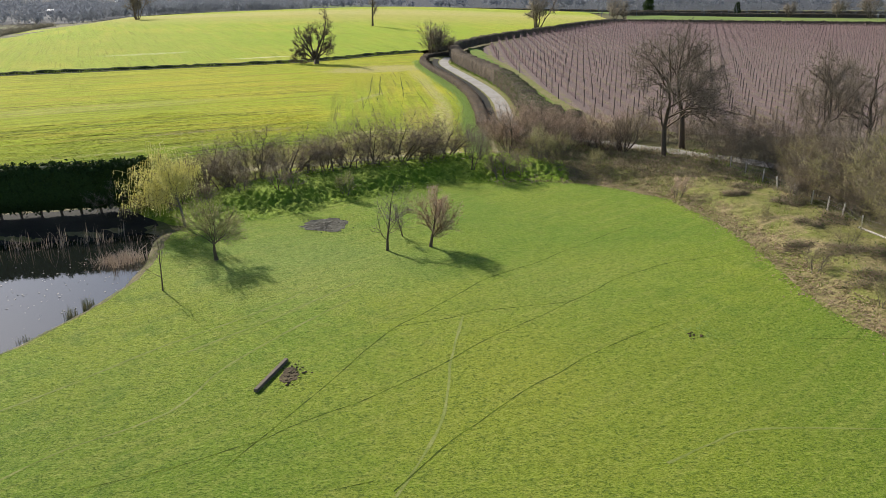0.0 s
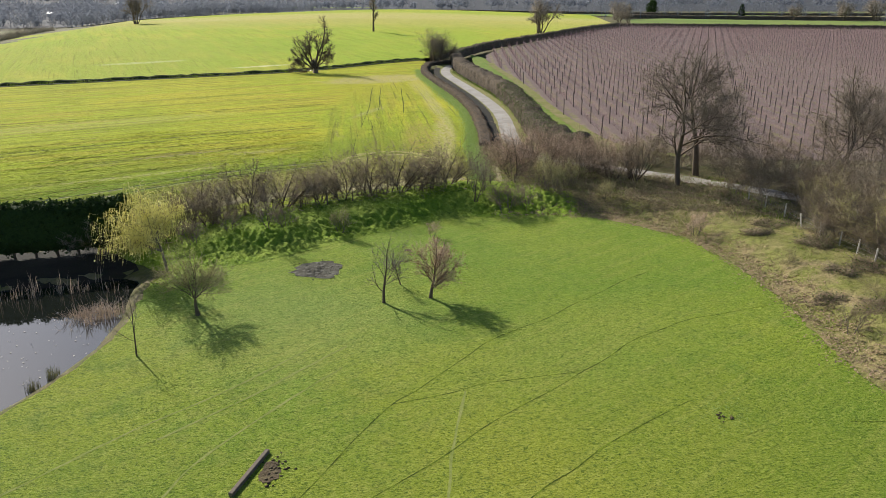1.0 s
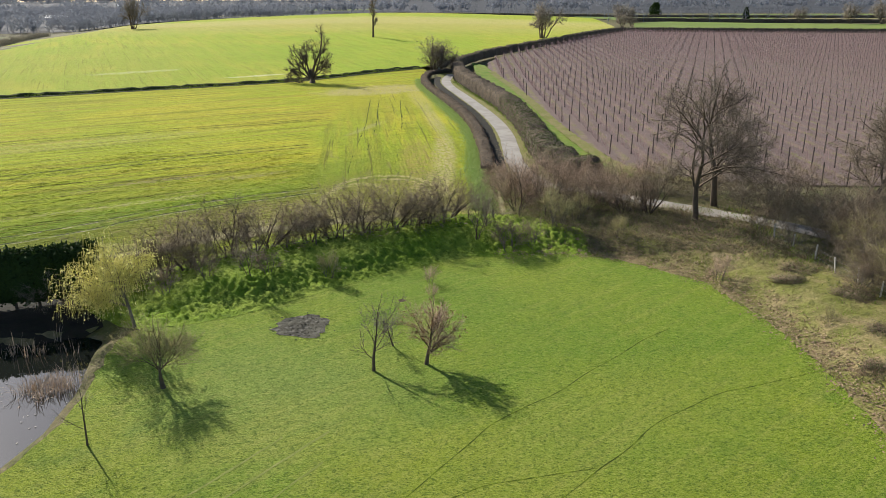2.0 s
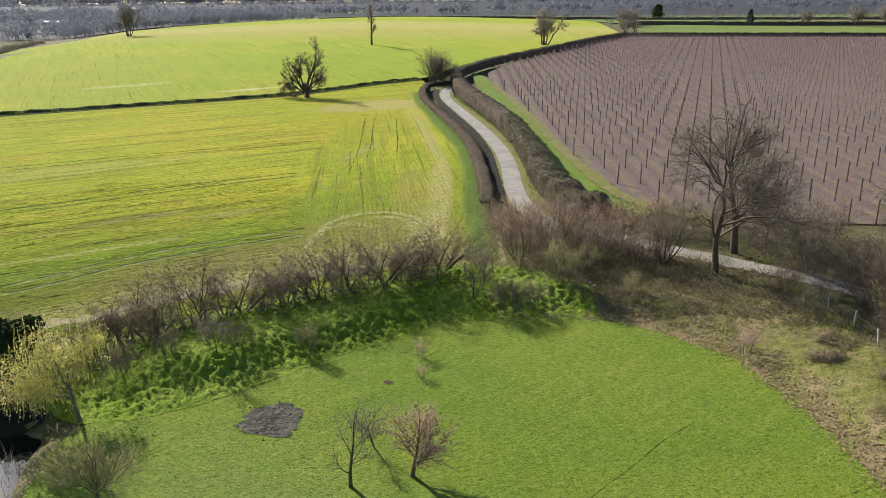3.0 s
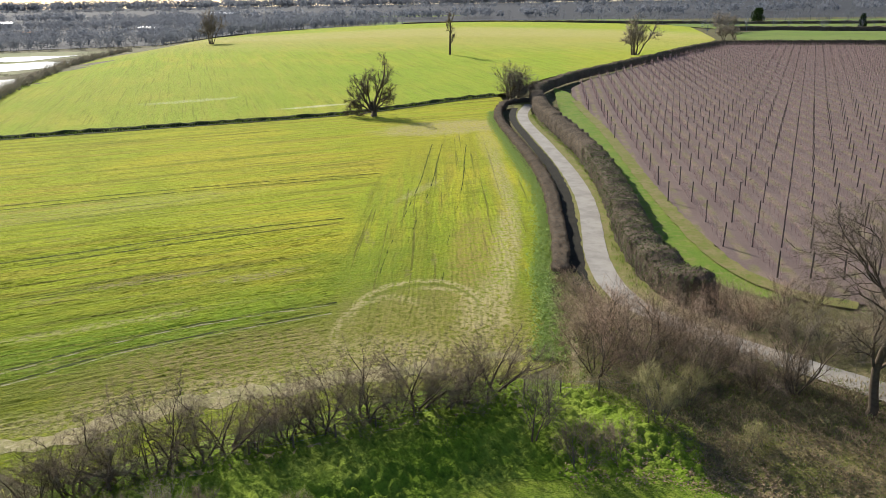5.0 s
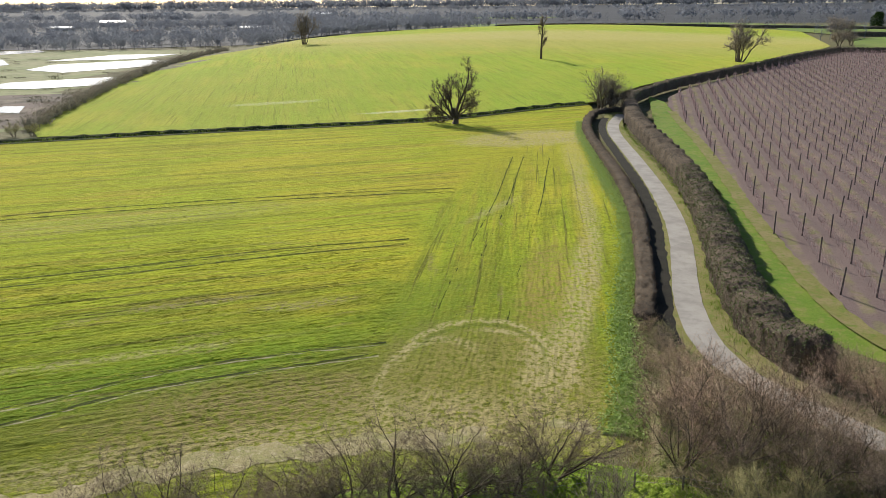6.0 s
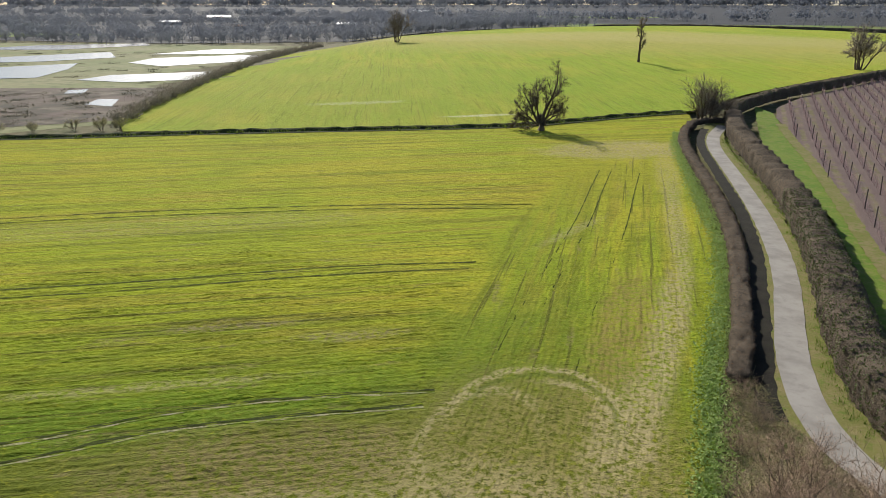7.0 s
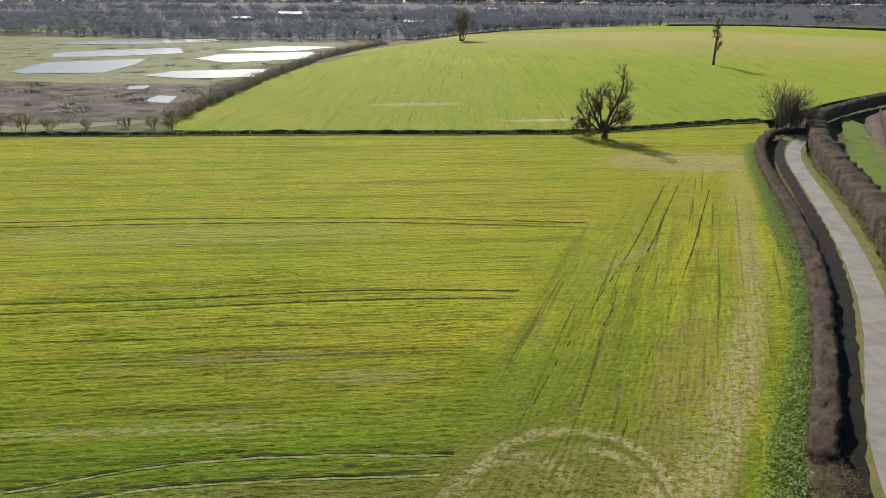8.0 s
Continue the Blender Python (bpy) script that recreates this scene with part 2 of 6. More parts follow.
M_FAR = field_material("far_crop", radians(115), (0.27, 0.40, 0.025), (0.41, 0.425, 0.04), (0.44, 0.36, 0.06), 0.5, (
    ((0.50, 0.42, 0.20), 0.75, (-60, 470, 180, 45, 0)),
    ((0.62, 0.58, 0.38), 0.55, (-85, 219, 11, 2.2, ROWS_AT, 0.5, 0.9)),
    ((0.70, 0.66, 0.50), 0.8, (-50, 213, 8, 1.2, ROWS_AT)),
), sheen=0.3, washes=(((0.46, 0.375, 0.13), 0.7, (-30, 430, 200, 62, 0, 0.7)), ((0.36, 0.36, 0.06), 0.45, (-110, 240, 40, 60, 0.4, 0.8)), ((0.20, 0.36, 0.018), 0.5, (-25, 265, 60, 34, 0, 0.7))))
M_STRAW = speckled("straw_stubble", (0.40, 0.34, 0.17), (0.30, 0.29, 0.11), (0.52, 0.44, 0.27), 0.5, 2.5, 9.0, strength=1.0, distance=0.1)
M_VERGE = speckled("verge_grass", (0.19, 0.19, 0.05), (0.25, 0.21, 0.09), (0.13, 0.19, 0.025), 0.3, 1.5, 8.0)
M_STRIP = speckled("strip_grass", (0.12, 0.21, 0.02), (0.17, 0.235, 0.03), (0.24, 0.235, 0.07), 0.2, 1.0, 8.0)


def orchard_material():
    """Leaf-strewn brown under the trees, worn straw and thin grass along the alleys."""
    n = Nodes("orchard_floor")
    xyz = n.add("ShaderNodeSeparateXYZ")
    n.link(n.pos, xyz.inputs[0])
    u = n.math("SUBTRACT", xyz.outputs["X"], n.math("MULTIPLY", n.math("SUBTRACT", xyz.outputs["Y"], 138.0), 0.015))
    u = n.math("ADD", n.math("DIVIDE", n.math("SUBTRACT", u, 20.05), 2.92), 100.0)
    u = n.math("ADD", u, n.math("MULTIPLY", n.math("SUBTRACT", n.noise(0.7, 4), 0.5), 0.35))
    row = n.math("MULTIPLY", n.math("ABSOLUTE", n.math("SUBTRACT", n.math("FRACT", u), 0.5)), 2.0)
    col = n.mix(n.ramp(n.noise(0.1, 4), 0.36, 0.64), (0.172, 0.127, 0.115), (0.205, 0.153, 0.135))
    alley = n.mix(n.ramp(n.noise(0.5, 5), 0.40, 0.62), (0.27, 0.205, 0.15), (0.20, 0.185, 0.085))
    col = n.mix(n.math("MULTIPLY", n.ramp(row, 0.55, 0.15), n.ramp(n.noise(0.25, 5), 0.30, 0.60)), col, alley)
    f = n.noise(5.0, 5, rough=0.7)
    col = n.mix(n.math("MULTIPLY", n.ramp(f, 0.48, 0.66), 0.5), col, (0.11, 0.082, 0.072))
    return n.done(col, 0.9, f, 1.0, 0.08, 0.1)


M_ORCHARD = orchard_material()
M_MUD = speckled("wet_mud", (0.14, 0.10, 0.078), (0.055, 0.05, 0.03), (0.23, 0.19, 0.13), 0.06, 0.16, 1.2)
# blue-grey wood floor: distance haze is put into the colour
M_WOODFLOOR_HAZE = speckled("wood_floor", (0.055, 0.058, 0.064), (0.075, 0.078, 0.084), (0.042, 0.045, 0.05), 0.02, 0.2, 2.0)
M_MARSH = speckled("marsh_grass", (0.20, 0.23, 0.08), (0.28, 0.27, 0.13), (0.12, 0.13, 0.05), 0.03, 0.3, 3.0)
M_PASTURE = speckled("pasture", (0.16, 0.24, 0.04), (0.22, 0.27, 0.06), (0.14, 0.18, 0.05), 0.01, 0.1, 2.0)
# damp soil taken near black: hedge shade is put into its colour
M_SOIL_SHADE = speckled("wet_soil", (0.018, 0.015, 0.011), (0.03, 0.026, 0.017), (0.02, 0.024, 0.011), 0.5, 2.0, 9.0)
M_ASH = speckled("ash", (0.065, 0.06, 0.045), (0.12, 0.115, 0.085), (0.24, 0.225, 0.19), 0.8, 3.0, 12.0, strength=1.0, distance=0.1)
M_SOIL = speckled("bare_soil", (0.10, 0.075, 0.045), (0.15, 0.11, 0.06), (0.19, 0.16, 0.08), 0.8, 3.0, 12.0, strength=1.0, distance=0.1)


def lane_material():
    n = Nodes("lane_tarmac")
    col = n.mix(n.ramp(n.noise(0.35, 4), 0.35, 0.65), (0.27, 0.25, 0.218), (0.36, 0.335, 0.295))
    col = n.mix(n.math("MULTIPLY", n.ramp(n.noise(0.8, 6, rough=0.7), 0.48, 0.70), 0.4), col, (0.19, 0.17, 0.145))
    f = n.noise(30, 3)
    return n.done(col, 0.75, f, 0.4, 0.02, 0.3)


M_LANE = lane_material()


def water_material():
    n = Nodes("pond_water")
    b = n.noise(1.6, 3)
    m = n.done((0.012, 0.014, 0.012), 0.03, b, 0.04, 0.05, 1.0)
    n.bsdf.inputs["IOR"].default_value = 1.5
    return m


M_WATER = water_material()
M_BARK = varied("bark", (0.095, 0.072, 0.05), (0.165, 0.127, 0.09))
M_BARK_GREY = varied("grey_bark", (0.13, 0.11, 0.09), (0.22, 0.19, 0.16))
M_TWIG_GREY = varied("grey_twig", (0.17, 0.14, 0.10), (0.36, 0.30, 0.225))
M_TWIG_BROWN = varied("brown_twig", (0.14, 0.105, 0.07), (0.33, 0.255, 0.175))
M_TWIG_RED = varied("russet_twig", (0.38, 0.255, 0.175), (0.62, 0.45, 0.33))
M_TWIG_TAN = varied("tan_twig", (0.29, 0.215, 0.145), (0.50, 0.385, 0.28))
M_TWIG_OLIVE = varied("olive_twig", (0.25, 0.22, 0.09), (0.42, 0.38, 0.18))
M_TWIG_PINK = varied("orchard_twig", (0.30, 0.195, 0.185), (0.50, 0.345, 0.33))
M_WILLOW = varied("willow_shoot", (0.78, 0.73, 0.28), (0.95, 0.91, 0.48), trans=0.6)
M_CONIFER = varied("conifer_leaf", (0.022, 0.045, 0.012), (0.06, 0.10, 0.02), trans=0.15)
M_IVY = varied("ivy_leaf", (0.075, 0.105, 0.03), (0.20, 0.235, 0.08), rough=0.6, spec=0.25, trans=0.15)
M_WEED = varied("weed_leaf", (0.27, 0.40, 0.08), (0.50, 0.59, 0.25), rough=0.6, trans=0.4)
M_TUSSOCK = varied("tussock_blade", (0.12, 0.21, 0.02), (0.29, 0.37, 0.06), rough=0.6, trans=0.35)
M_DRY = varied("dry_blade", (0.30, 0.24, 0.12), (0.46, 0.39, 0.22), rough=0.7, trans=0.2)
M_REED = varied("dead_reed", (0.36, 0.27, 0.17), (0.58, 0.45, 0.34), rough=0.5, trans=0.2)
M_LEAF_BROWN = varied("withered_leaf", (0.26, 0.14, 0.07), (0.42, 0.25, 0.14), trans=0.2)
M_POST = varied("weathered_post", (0.085, 0.068, 0.06), (0.19, 0.155, 0.14))
M_STAKE = varied("pale_stake", (0.52, 0.48, 0.42), (0.66, 0.62, 0.55))
M_TIMBER = varied("old_timber", (0.13, 0.10, 0.075), (0.22, 0.18, 0.14))
M_WIRE = varied("galvanised_wire", (0.30, 0.30, 0.30), (0.36, 0.36, 0.36), rough=0.5)
M_HEDGE = speckled("hedge_core", (0.13, 0.10, 0.07), (0.18, 0.14, 0.098), (0.07, 0.058, 0.04), 0.5, 2.5, 12.0, strength=1.0, distance=0.15)
M_WALL = speckled("shed_wall", (0.32, 0.30, 0.28), (0.40, 0.38, 0.35), (0.24, 0.22, 0.20), 0.2, 1.0, 6.0)
M_ROOF_PALE = speckled("pale_sheet_roof", (0.66, 0.68, 0.70), (0.74, 0.75, 0.76), (0.55, 0.56, 0.57), 0.2, 1.0, 6.0, rough=0.4)
M_ROOF_TILE = speckled("tiled_roof", (0.24, 0.14, 0.10), (0.30, 0.18, 0.13), (0.18, 0.11, 0.09), 0.4, 1.5, 6.0)


# ---------------------------------------------------------------- geometry helpers
def build_mesh(name, verts, quads=None, tris=None, smooth=False):
    verts = np.asarray(verts, np.float32).reshape(-1, 3)
    quads = np.zeros((0, 4), np.int32) if quads is None else np.asarray(quads, np.int32).reshape(-1, 4)
    tris = np.zeros((0, 3), np.int32) if tris is None else np.asarray(tris, np.int32).reshape(-1, 3)
    me = bpy.data.meshes.new(name)
    me.vertices.add(len(verts))
    me.vertices.foreach_set("co", verts.ravel())
    me.loops.add(quads.size + tris.size)
    me.loops.foreach_set("vertex_index", np.concatenate([quads.ravel(), tris.ravel()]).astype(np.int32))
    me.polygons.add(len(quads) + len(tris))
    start = np.concatenate([np.arange(len(quads)) * 4, quads.size + np.arange(len(tris)) * 3]).astype(np.int32)
    me.polygons.foreach_set("loop_start", start)
    if smooth:
        me.polygons.foreach_set("use_smooth", np.ones(len(start), bool))
    me.update(calc_edges=True)
    return me


def solid(name, verts, quads=None, tris=None, mat=None, parent=None, label="", smooth=False):
    """A mesh object, under a thing when parent is given."""
    me = build_mesh(name, verts, quads, tris, smooth)
    if mat:
        me.materials.append(mat)
    ob = new(name, me)
    if parent:
        ob.parent = parent
    if label:
        tagged(ob, label)
    return ob


def part(name, bm, mat, parent, label=""):
    me = bpy.data.meshes.new(name)
    bm.to_mesh(me)
    bm.free()
    me.materials.append(mat)
    ob = new(name, me)
    ob.parent = parent
    if label:
        tagged(ob, label)
    return ob


def frames_of(d):
    """Two directions square to each of the unit vectors d."""
    ref = np.where(np.abs(d[:, 2:3]) < 0.9, np.array([[0, 0, 1.0]]), np.array([[1.0, 0, 0]]))
    a = np.cross(d, ref)
    a /= np.linalg.norm(a, axis=1, keepdims=True) + 1e-9
    return a, np.cross(d, a)


def rods(p0, p1, r0, r1, sides):
    """Open tapered rods. Returns verts, quads."""
    p0, p1 = np.asarray(p0, float), np.asarray(p1, float)
    r0, r1 = np.broadcast_to(r0, len(p0)), np.broadcast_to(r1, len(p0))
    d = p1 - p0
    d = d / (np.linalg.norm(d, axis=1, keepdims=True) + 1e-9)
    a, b = frames_of(d)
    ang = np.arange(sides) * 2 * np.pi / sides
    ring = a[:, None] * np.cos(ang)[None, :, None] + b[:, None] * np.sin(ang)[None, :, None]
    v = np.concatenate([p0[:, None] + ring * r0[:, None, None], p1[:, None] + ring * r1[:, None, None]], 1)
    k = np.arange(sides)
    q = np.stack([k, (k + 1) % sides, sides + (k + 1) % sides, sides + k], 1)
    quads = (np.arange(len(p0))[:, None, None] * 2 * sides + q[None]).reshape(-1, 4)
    return v.reshape(-1, 3), quads


def tube(points, radii, sides):
    """One connected tapered tube through the points. Returns verts, quads."""
    p, r = np.asarray(points, float), np.asarray(radii, float)
    d = np.gradient(p, axis=0)
    d /= np.linalg.norm(d, axis=1, keepdims=True) + 1e-9
    a = np.cross(d, [[0.1, 0.99, 0.05]])
    a /= np.linalg.norm(a, axis=1, keepdims=True) + 1e-9
    b = np.cross(d, a)
    ang = np.arange(sides) * 2 * np.pi / sides
    v = p[:, None] + (a[:, None] * np.cos(ang)[None, :, None] + b[:, None] * np.sin(ang)[None, :, None]) * r[:, None, None]
    k = np.arange(sides)
    q = np.stack([k, (k + 1) % sides, sides + (k + 1) % sides, sides + k], 1)
    quads = (np.arange(len(p) - 1)[:, None, None] * sides + q[None]).reshape(-1, 4)
    return v.reshape(-1, 3), quads


def spikes(p0, p1, r0, sides=3):
    """Rods that run to a point. Returns verts, tris."""
    p0, p1 = np.asarray(p0, float), np.asarray(p1, float)
    r0 = np.broadcast_to(r0, len(p0))
    d = p1 - p0
    d = d / (np.linalg.norm(d, axis=1, keepdims=True) + 1e-9)
    a, b = frames_of(d)
    ang = np.arange(sides) * 2 * np.pi / sides
    ring = a[:, None] * np.cos(ang)[None, :, None] + b[:, None] * np.sin(ang)[None, :, None]
    v = np.concatenate([p0[:, None] + ring * r0[:, None, None], p1[:, None]], 1)
    k = np.arange(sides)
    t = np.stack([k, (k + 1) % sides, np.full(sides, sides)], 1)
    tris = (np.arange(len(p0))[:, None, None] * (sides + 1) + t[None]).reshape(-1, 3)
    return v.reshape(-1, 3), tris


def leaves(rng, p, size, up=0.0):
    """Small folded leaves at the places p, turned all ways. Returns verts, tris."""
    n = len(p)
    d = rng.normal(size=(n, 3))
    d[:, 2] += up
    d /= np.linalg.norm(d, axis=1, keepdims=True)
    a, b = frames_of(d)
    turn = rng.uniform(0, 6.283, n)[:, None]
    a, b = a * np.cos(turn) + b * np.sin(turn), b * np.cos(turn) - a * np.sin(turn)
    s = (size * rng.uniform(0.6, 1.3, n))[:, None]
    v = np.stack([p - a * s, p + b * s * 0.5 + d * s * 0.2, p + a * s, p - b * s * 0.5 + d * s * 0.2], 1)
    base = np.arange(n)[:, None] * 4
    t = np.concatenate([base + [0, 1, 2], base + [0, 2, 3]])
    return v.reshape(-1, 3), t


def blades(rng, p, height, width, lean=0.5):
    """Grass blades that bend over: one bent triangle pair each. Returns verts, tris."""
    n = len(p)
    h = (height * rng.uniform(0.6, 1.3, n))[:, None]
    az = rng.uniform(0, 6.283, n)
    out = np.stack([np.cos(az), np.sin(az), np.zeros(n)], 1)
    side = np.stack([-np.sin(az), np.cos(az), np.zeros(n)], 1) * width * rng.uniform(0.7, 1.3, n)[:, None]
    ln = (lean * rng.uniform(0.2, 1.4, n))[:, None]
    up = np.array([[0, 0, 1.0]])
    mid = p + up * h * 0.6 + out * h * ln * 0.35
    tip = p + up * h * (0.95 - 0.3 * ln) + out * h * ln
    v = np.stack([p - side, p + side, mid - side * 0.7, mid + side * 0.7, tip], 1)
    base = np.arange(n)[:, None] * 5
    t = np.concatenate([base + [0, 1, 3], base + [0, 3, 2], base + [2, 3, 4]])
    return v.reshape(-1, 3), t


def joined(*pieces):
    """Joins pairs of verts and faces with the same number of corners."""
    vs, fs, at = [], [], 0
    for v, f in pieces:
        vs.append(v)
        fs.append(np.asarray(f) + at)
        at += len(v)
    return np.concatenate(vs), np.concatenate(fs)


def resample(points, step, smooth=True):
    """Points at even steps along a smooth line through the given ones."""
    p = np.array(points, float)
    if smooth and len(p) > 2:
        q = np.vstack([2 * p[0] - p[1], p, 2 * p[-1] - p[-2]])
        out = []
        for k in range(1, len(q) - 2):
            for s in np.linspace(0, 1, 12, endpoint=False):
                a, b, c, d = q[k - 1], q[k], q[k + 1], q[k + 2]
                out.append(0.5 * (2 * b + (c - a) * s + (2 * a - 5 * b + 4 * c - d) * s**2 + (3 * b - a - 3 * c + d) * s**3))
        p = np.array(out + [p[-1]])
    far = np.r_[0, np.cumsum(np.linalg.norm(np.diff(p, axis=0), axis=1))]
    at = np.linspace(0, far[-1], max(2, int(far[-1] / step) + 1))
    return np.stack([np.interp(at, far, p[:, k]) for k in range(p.shape[1])], 1)


def across(line):
    """Unit vectors to the right of a line on the plan."""
    d = np.gradient(line[:, :2], axis=0)
    d /= np.linalg.norm(d, axis=1, keepdims=True) + 1e-9
    return np.stack([d[:, 1], -d[:, 0]], 1)


def signed_distance(poly, x, y):
    """Metres from the edge of a closed shape on the plan, negative inside."""
    poly = np.array(poly, float)
    x, y = np.asarray(x, float), np.asarray(y, float)
    best, inside = np.full(x.shape, 1e9), np.zeros(x.shape, bool)
    for (ax, ay), (bx, by) in zip(poly, np.roll(poly, -1, 0)):
        ex, ey = bx - ax, by - ay
        s = np.clip(((x - ax) * ex + (y - ay) * ey) / (ex * ex + ey * ey), 0, 1)
        best = np.minimum(best, np.hypot(x - ax - s * ex, y - ay - s * ey))
        inside ^= ((ay > y) != (by > y)) & (x < ex * (y - ay) / (ey + 1e-12) + ax)
    return np.where(inside, -best, best)


def ease(v):
    v = np.clip(v, 0, 1)
    return v * v * (3 - 2 * v)


def ripple(x, y, size, seed=0.0):
    """A cheap smooth unevenness between -1 and 1."""
    u, v = x / size, y / size
    return (np.sin(u * 1.7 + 1.3 * np.sin(v * 1.1 + seed) + seed) + np.sin(v * 1.9 + 1.4 * np.sin(u * 0.9 - seed) + 2.1) + np.sin((u + v) * 2.7 + seed * 3)) / 3


# ---------------------------------------------------------------- plan
LAWN = [(-60, -40), (40, -40), (30, 10), (25.5, 30), (23.9, 36), (22.7, 40), (22.7, 44), (23.0, 51), (22.3, 57), (20.6, 64), (17.5, 67.3),
        (14.3, 69.8), (9.7, 71.0), (5.4, 70.2), (2.2, 70.4), (-2.5, 67.6), (-6.1, 65.0), (-8.8, 63.0), (-11.4, 60.6), (-14.8, 58.0),
        (-17.4, 56.8), (-19.4, 56.0), (-20.6, 54.6), (-20.6, 52.4), (-19.6, 47.7), (-19.4, 44), (-20.2, 39.6), (-21.7, 34.9), (-24.4, 30), (-30, 25.2), (-45, 21), (-80, 20)]
POND = [(-21.6, 54.6), (-21.3, 52), (-20.2, 47.7), (-20.0, 44), (-20.8, 39.6), (-22.3, 34.9), (-25, 30.6), (-31, 26), (-45, 22), (-70, 24), (-78, 40),
        (-64, 50), (-45, 52), (-34, 52.5), (-27, 54), (-23.5, 55.6)]


def terrain(x, y):
    """The height of the ground."""
    x, y = np.asarray(x, float), np.asarray(y, float)
    d = signed_distance(LAWN, x, y)
    north = ease((y - 57) / 6) * ease((x + 22) / 5)
    east = ease((x - 19.5) / 3)
    fall = np.where(x < 6, 1 - ease((d - 7) / 6), 1 - ease((d - 22) / 22))
    z = (1.05 * ease(d / 3.6)) * np.maximum(north, east) * fall * np.where(d > 0, 1, 0)
    z = z * (1 - ease((y - 84) / 12))
    z = z + 0.12 * ripple(x, y, 2.3, 1.0) * ease(d / 2) * (1 - ease((y - 78) / 6)) * ease((x + 24) / 4) * np.where(x < 6, 1 - ease((d - 6) / 2), 1)
    u = np.clip((y - 217 - 0.3 * np.minimum(x, 0)) / 370, 0, 1)
    hill = 8.4 * np.sin(u * np.pi / 2) / (1 + ((x + 40) / 150) ** 2)
    hill = hill * ease((x + 6 - np.interp(y, [178, 217, 262, 330, 385, 440, 520], [-123, -143, -163, -190, -207, -216, -240])) / 45)
    z = z + hill * (1 - ease((y - 590) / 260))
    p = signed_distance(POND, x, y)
    return z - 1.3 * ease((0.55 - p) / 2.4)


def ground_at(x, y):
    return float(terrain(np.array([x]), np.array([y]))[0])


def sheet(name, poly, mat, lift=0.02, label="", category="ground", cell=None, kind="structure", lumps=0.0):
    """A patch of ground with its own cover; with cell, its inner points follow the terrain."""
    line = np.array(poly, float)
    loop = np.vstack([line, line[:1]])
    small = np.linalg.norm(np.diff(loop, axis=0), axis=1).sum() / 30
    line = resample(loop, min(small, 0.7 if cell is None else max(0.6, cell * 0.6)), False)[:-1]
    size = 1.7 if cell is None or cell < 2 else 5.0
    line = line + min(0.22, small * 0.3) * np.stack([ripple(line[:, 0] * 3, line[:, 1] * 3, size, 0.3), ripple(line[:, 1] * 3, line[:, 0] * 3, size * 1.1, 2.3)], 1)
    pts = [Vector(p) for p in line]
    if cell:
        lo, hi = line.min(0), line.max(0)
        gx, gy = np.meshgrid(np.arange(lo[0], hi[0], cell), np.arange(lo[1], hi[1], cell))
        ok = signed_distance(line, gx, gy) < -cell * 0.45
        pts += [Vector(p) for p in zip(gx[ok], gy[ok])]
    n = len(line)
    vs, _, fs, *_ = geometry.delaunay_2d_cdt(pts, [], [list(range(n))], 1, 1e-5)
    v = np.array([tuple(p) for p in vs])
    z = terrain(v[:, 0], v[:, 1]) + lift if cell else np.full(len(v), lift)
    if lumps:
        edge = ease(-signed_distance(line, v[:, 0], v[:, 1]) / 0.8)
        bumps = []
        for px, py in v:
            near = noise.voronoi(Vector((px * 2.5, py * 2.5, 0.3)))[0][0]
            bumps.append(max(0.0, 1 - 2.2 * near * near) + 0.35 * noise.noise(Vector((px * 4.5, py * 4.5, 1.0))))
        broad = 0.8 + 0.2 * ripple(v[:, 0], v[:, 1], 1.6, 2.0)
        z = z + lumps * edge * broad * np.array(bumps)
    t = np.array([tuple(f) for f in fs if len(f) == 3])
    a, b, c = v[t[:, 0]], v[t[:, 1]], v[t[:, 2]]
    back = (b[:, 0] - a[:, 0]) * (c[:, 1] - a[:, 1]) - (b[:, 1] - a[:, 1]) * (c[:, 0] - a[:, 0]) < 0
    t[back] = t[back][:, ::-1]
    ob = solid(name, np.column_stack([v, z]), None, t, mat, smooth=True)
    return tagged(ob, label, category, kind=kind)


def band(name, line, width, mat, lift=0.03, label="", category="ground", step=1.0, wob=0.15, kind="structure"):
    """A strip of even cover along a line on the plan."""
    p = resample(line, step)
    s = across(p)
    w = width / 2 * (1 + wob * ripple(p[:, 0], p[:, 1], 1.1, 0.7))
    w2 = width / 2 * (1 + wob * ripple(p[:, 1], p[:, 0], 1.3, 1.9))
    cols = [p - s * w[:, None], p - s * w[:, None] * 0.33, p + s * w2[:, None] * 0.33, p + s * w2[:, None]]
    v = np.stack(cols, 1)
    z = terrain(v[..., 0], v[..., 1]) + lift
    v = np.concatenate([v, z[..., None]], -1)
    n = len(p)
    idx = np.arange(n * 4).reshape(n, 4)
    q = np.stack([idx[:-1, :-1], idx[:-1, 1:], idx[1:, 1:], idx[1:, :-1]], -1).reshape(-1, 4)
    ob = solid(name, v, q, None, mat, smooth=True)
    return tagged(ob, label, category, kind=kind)


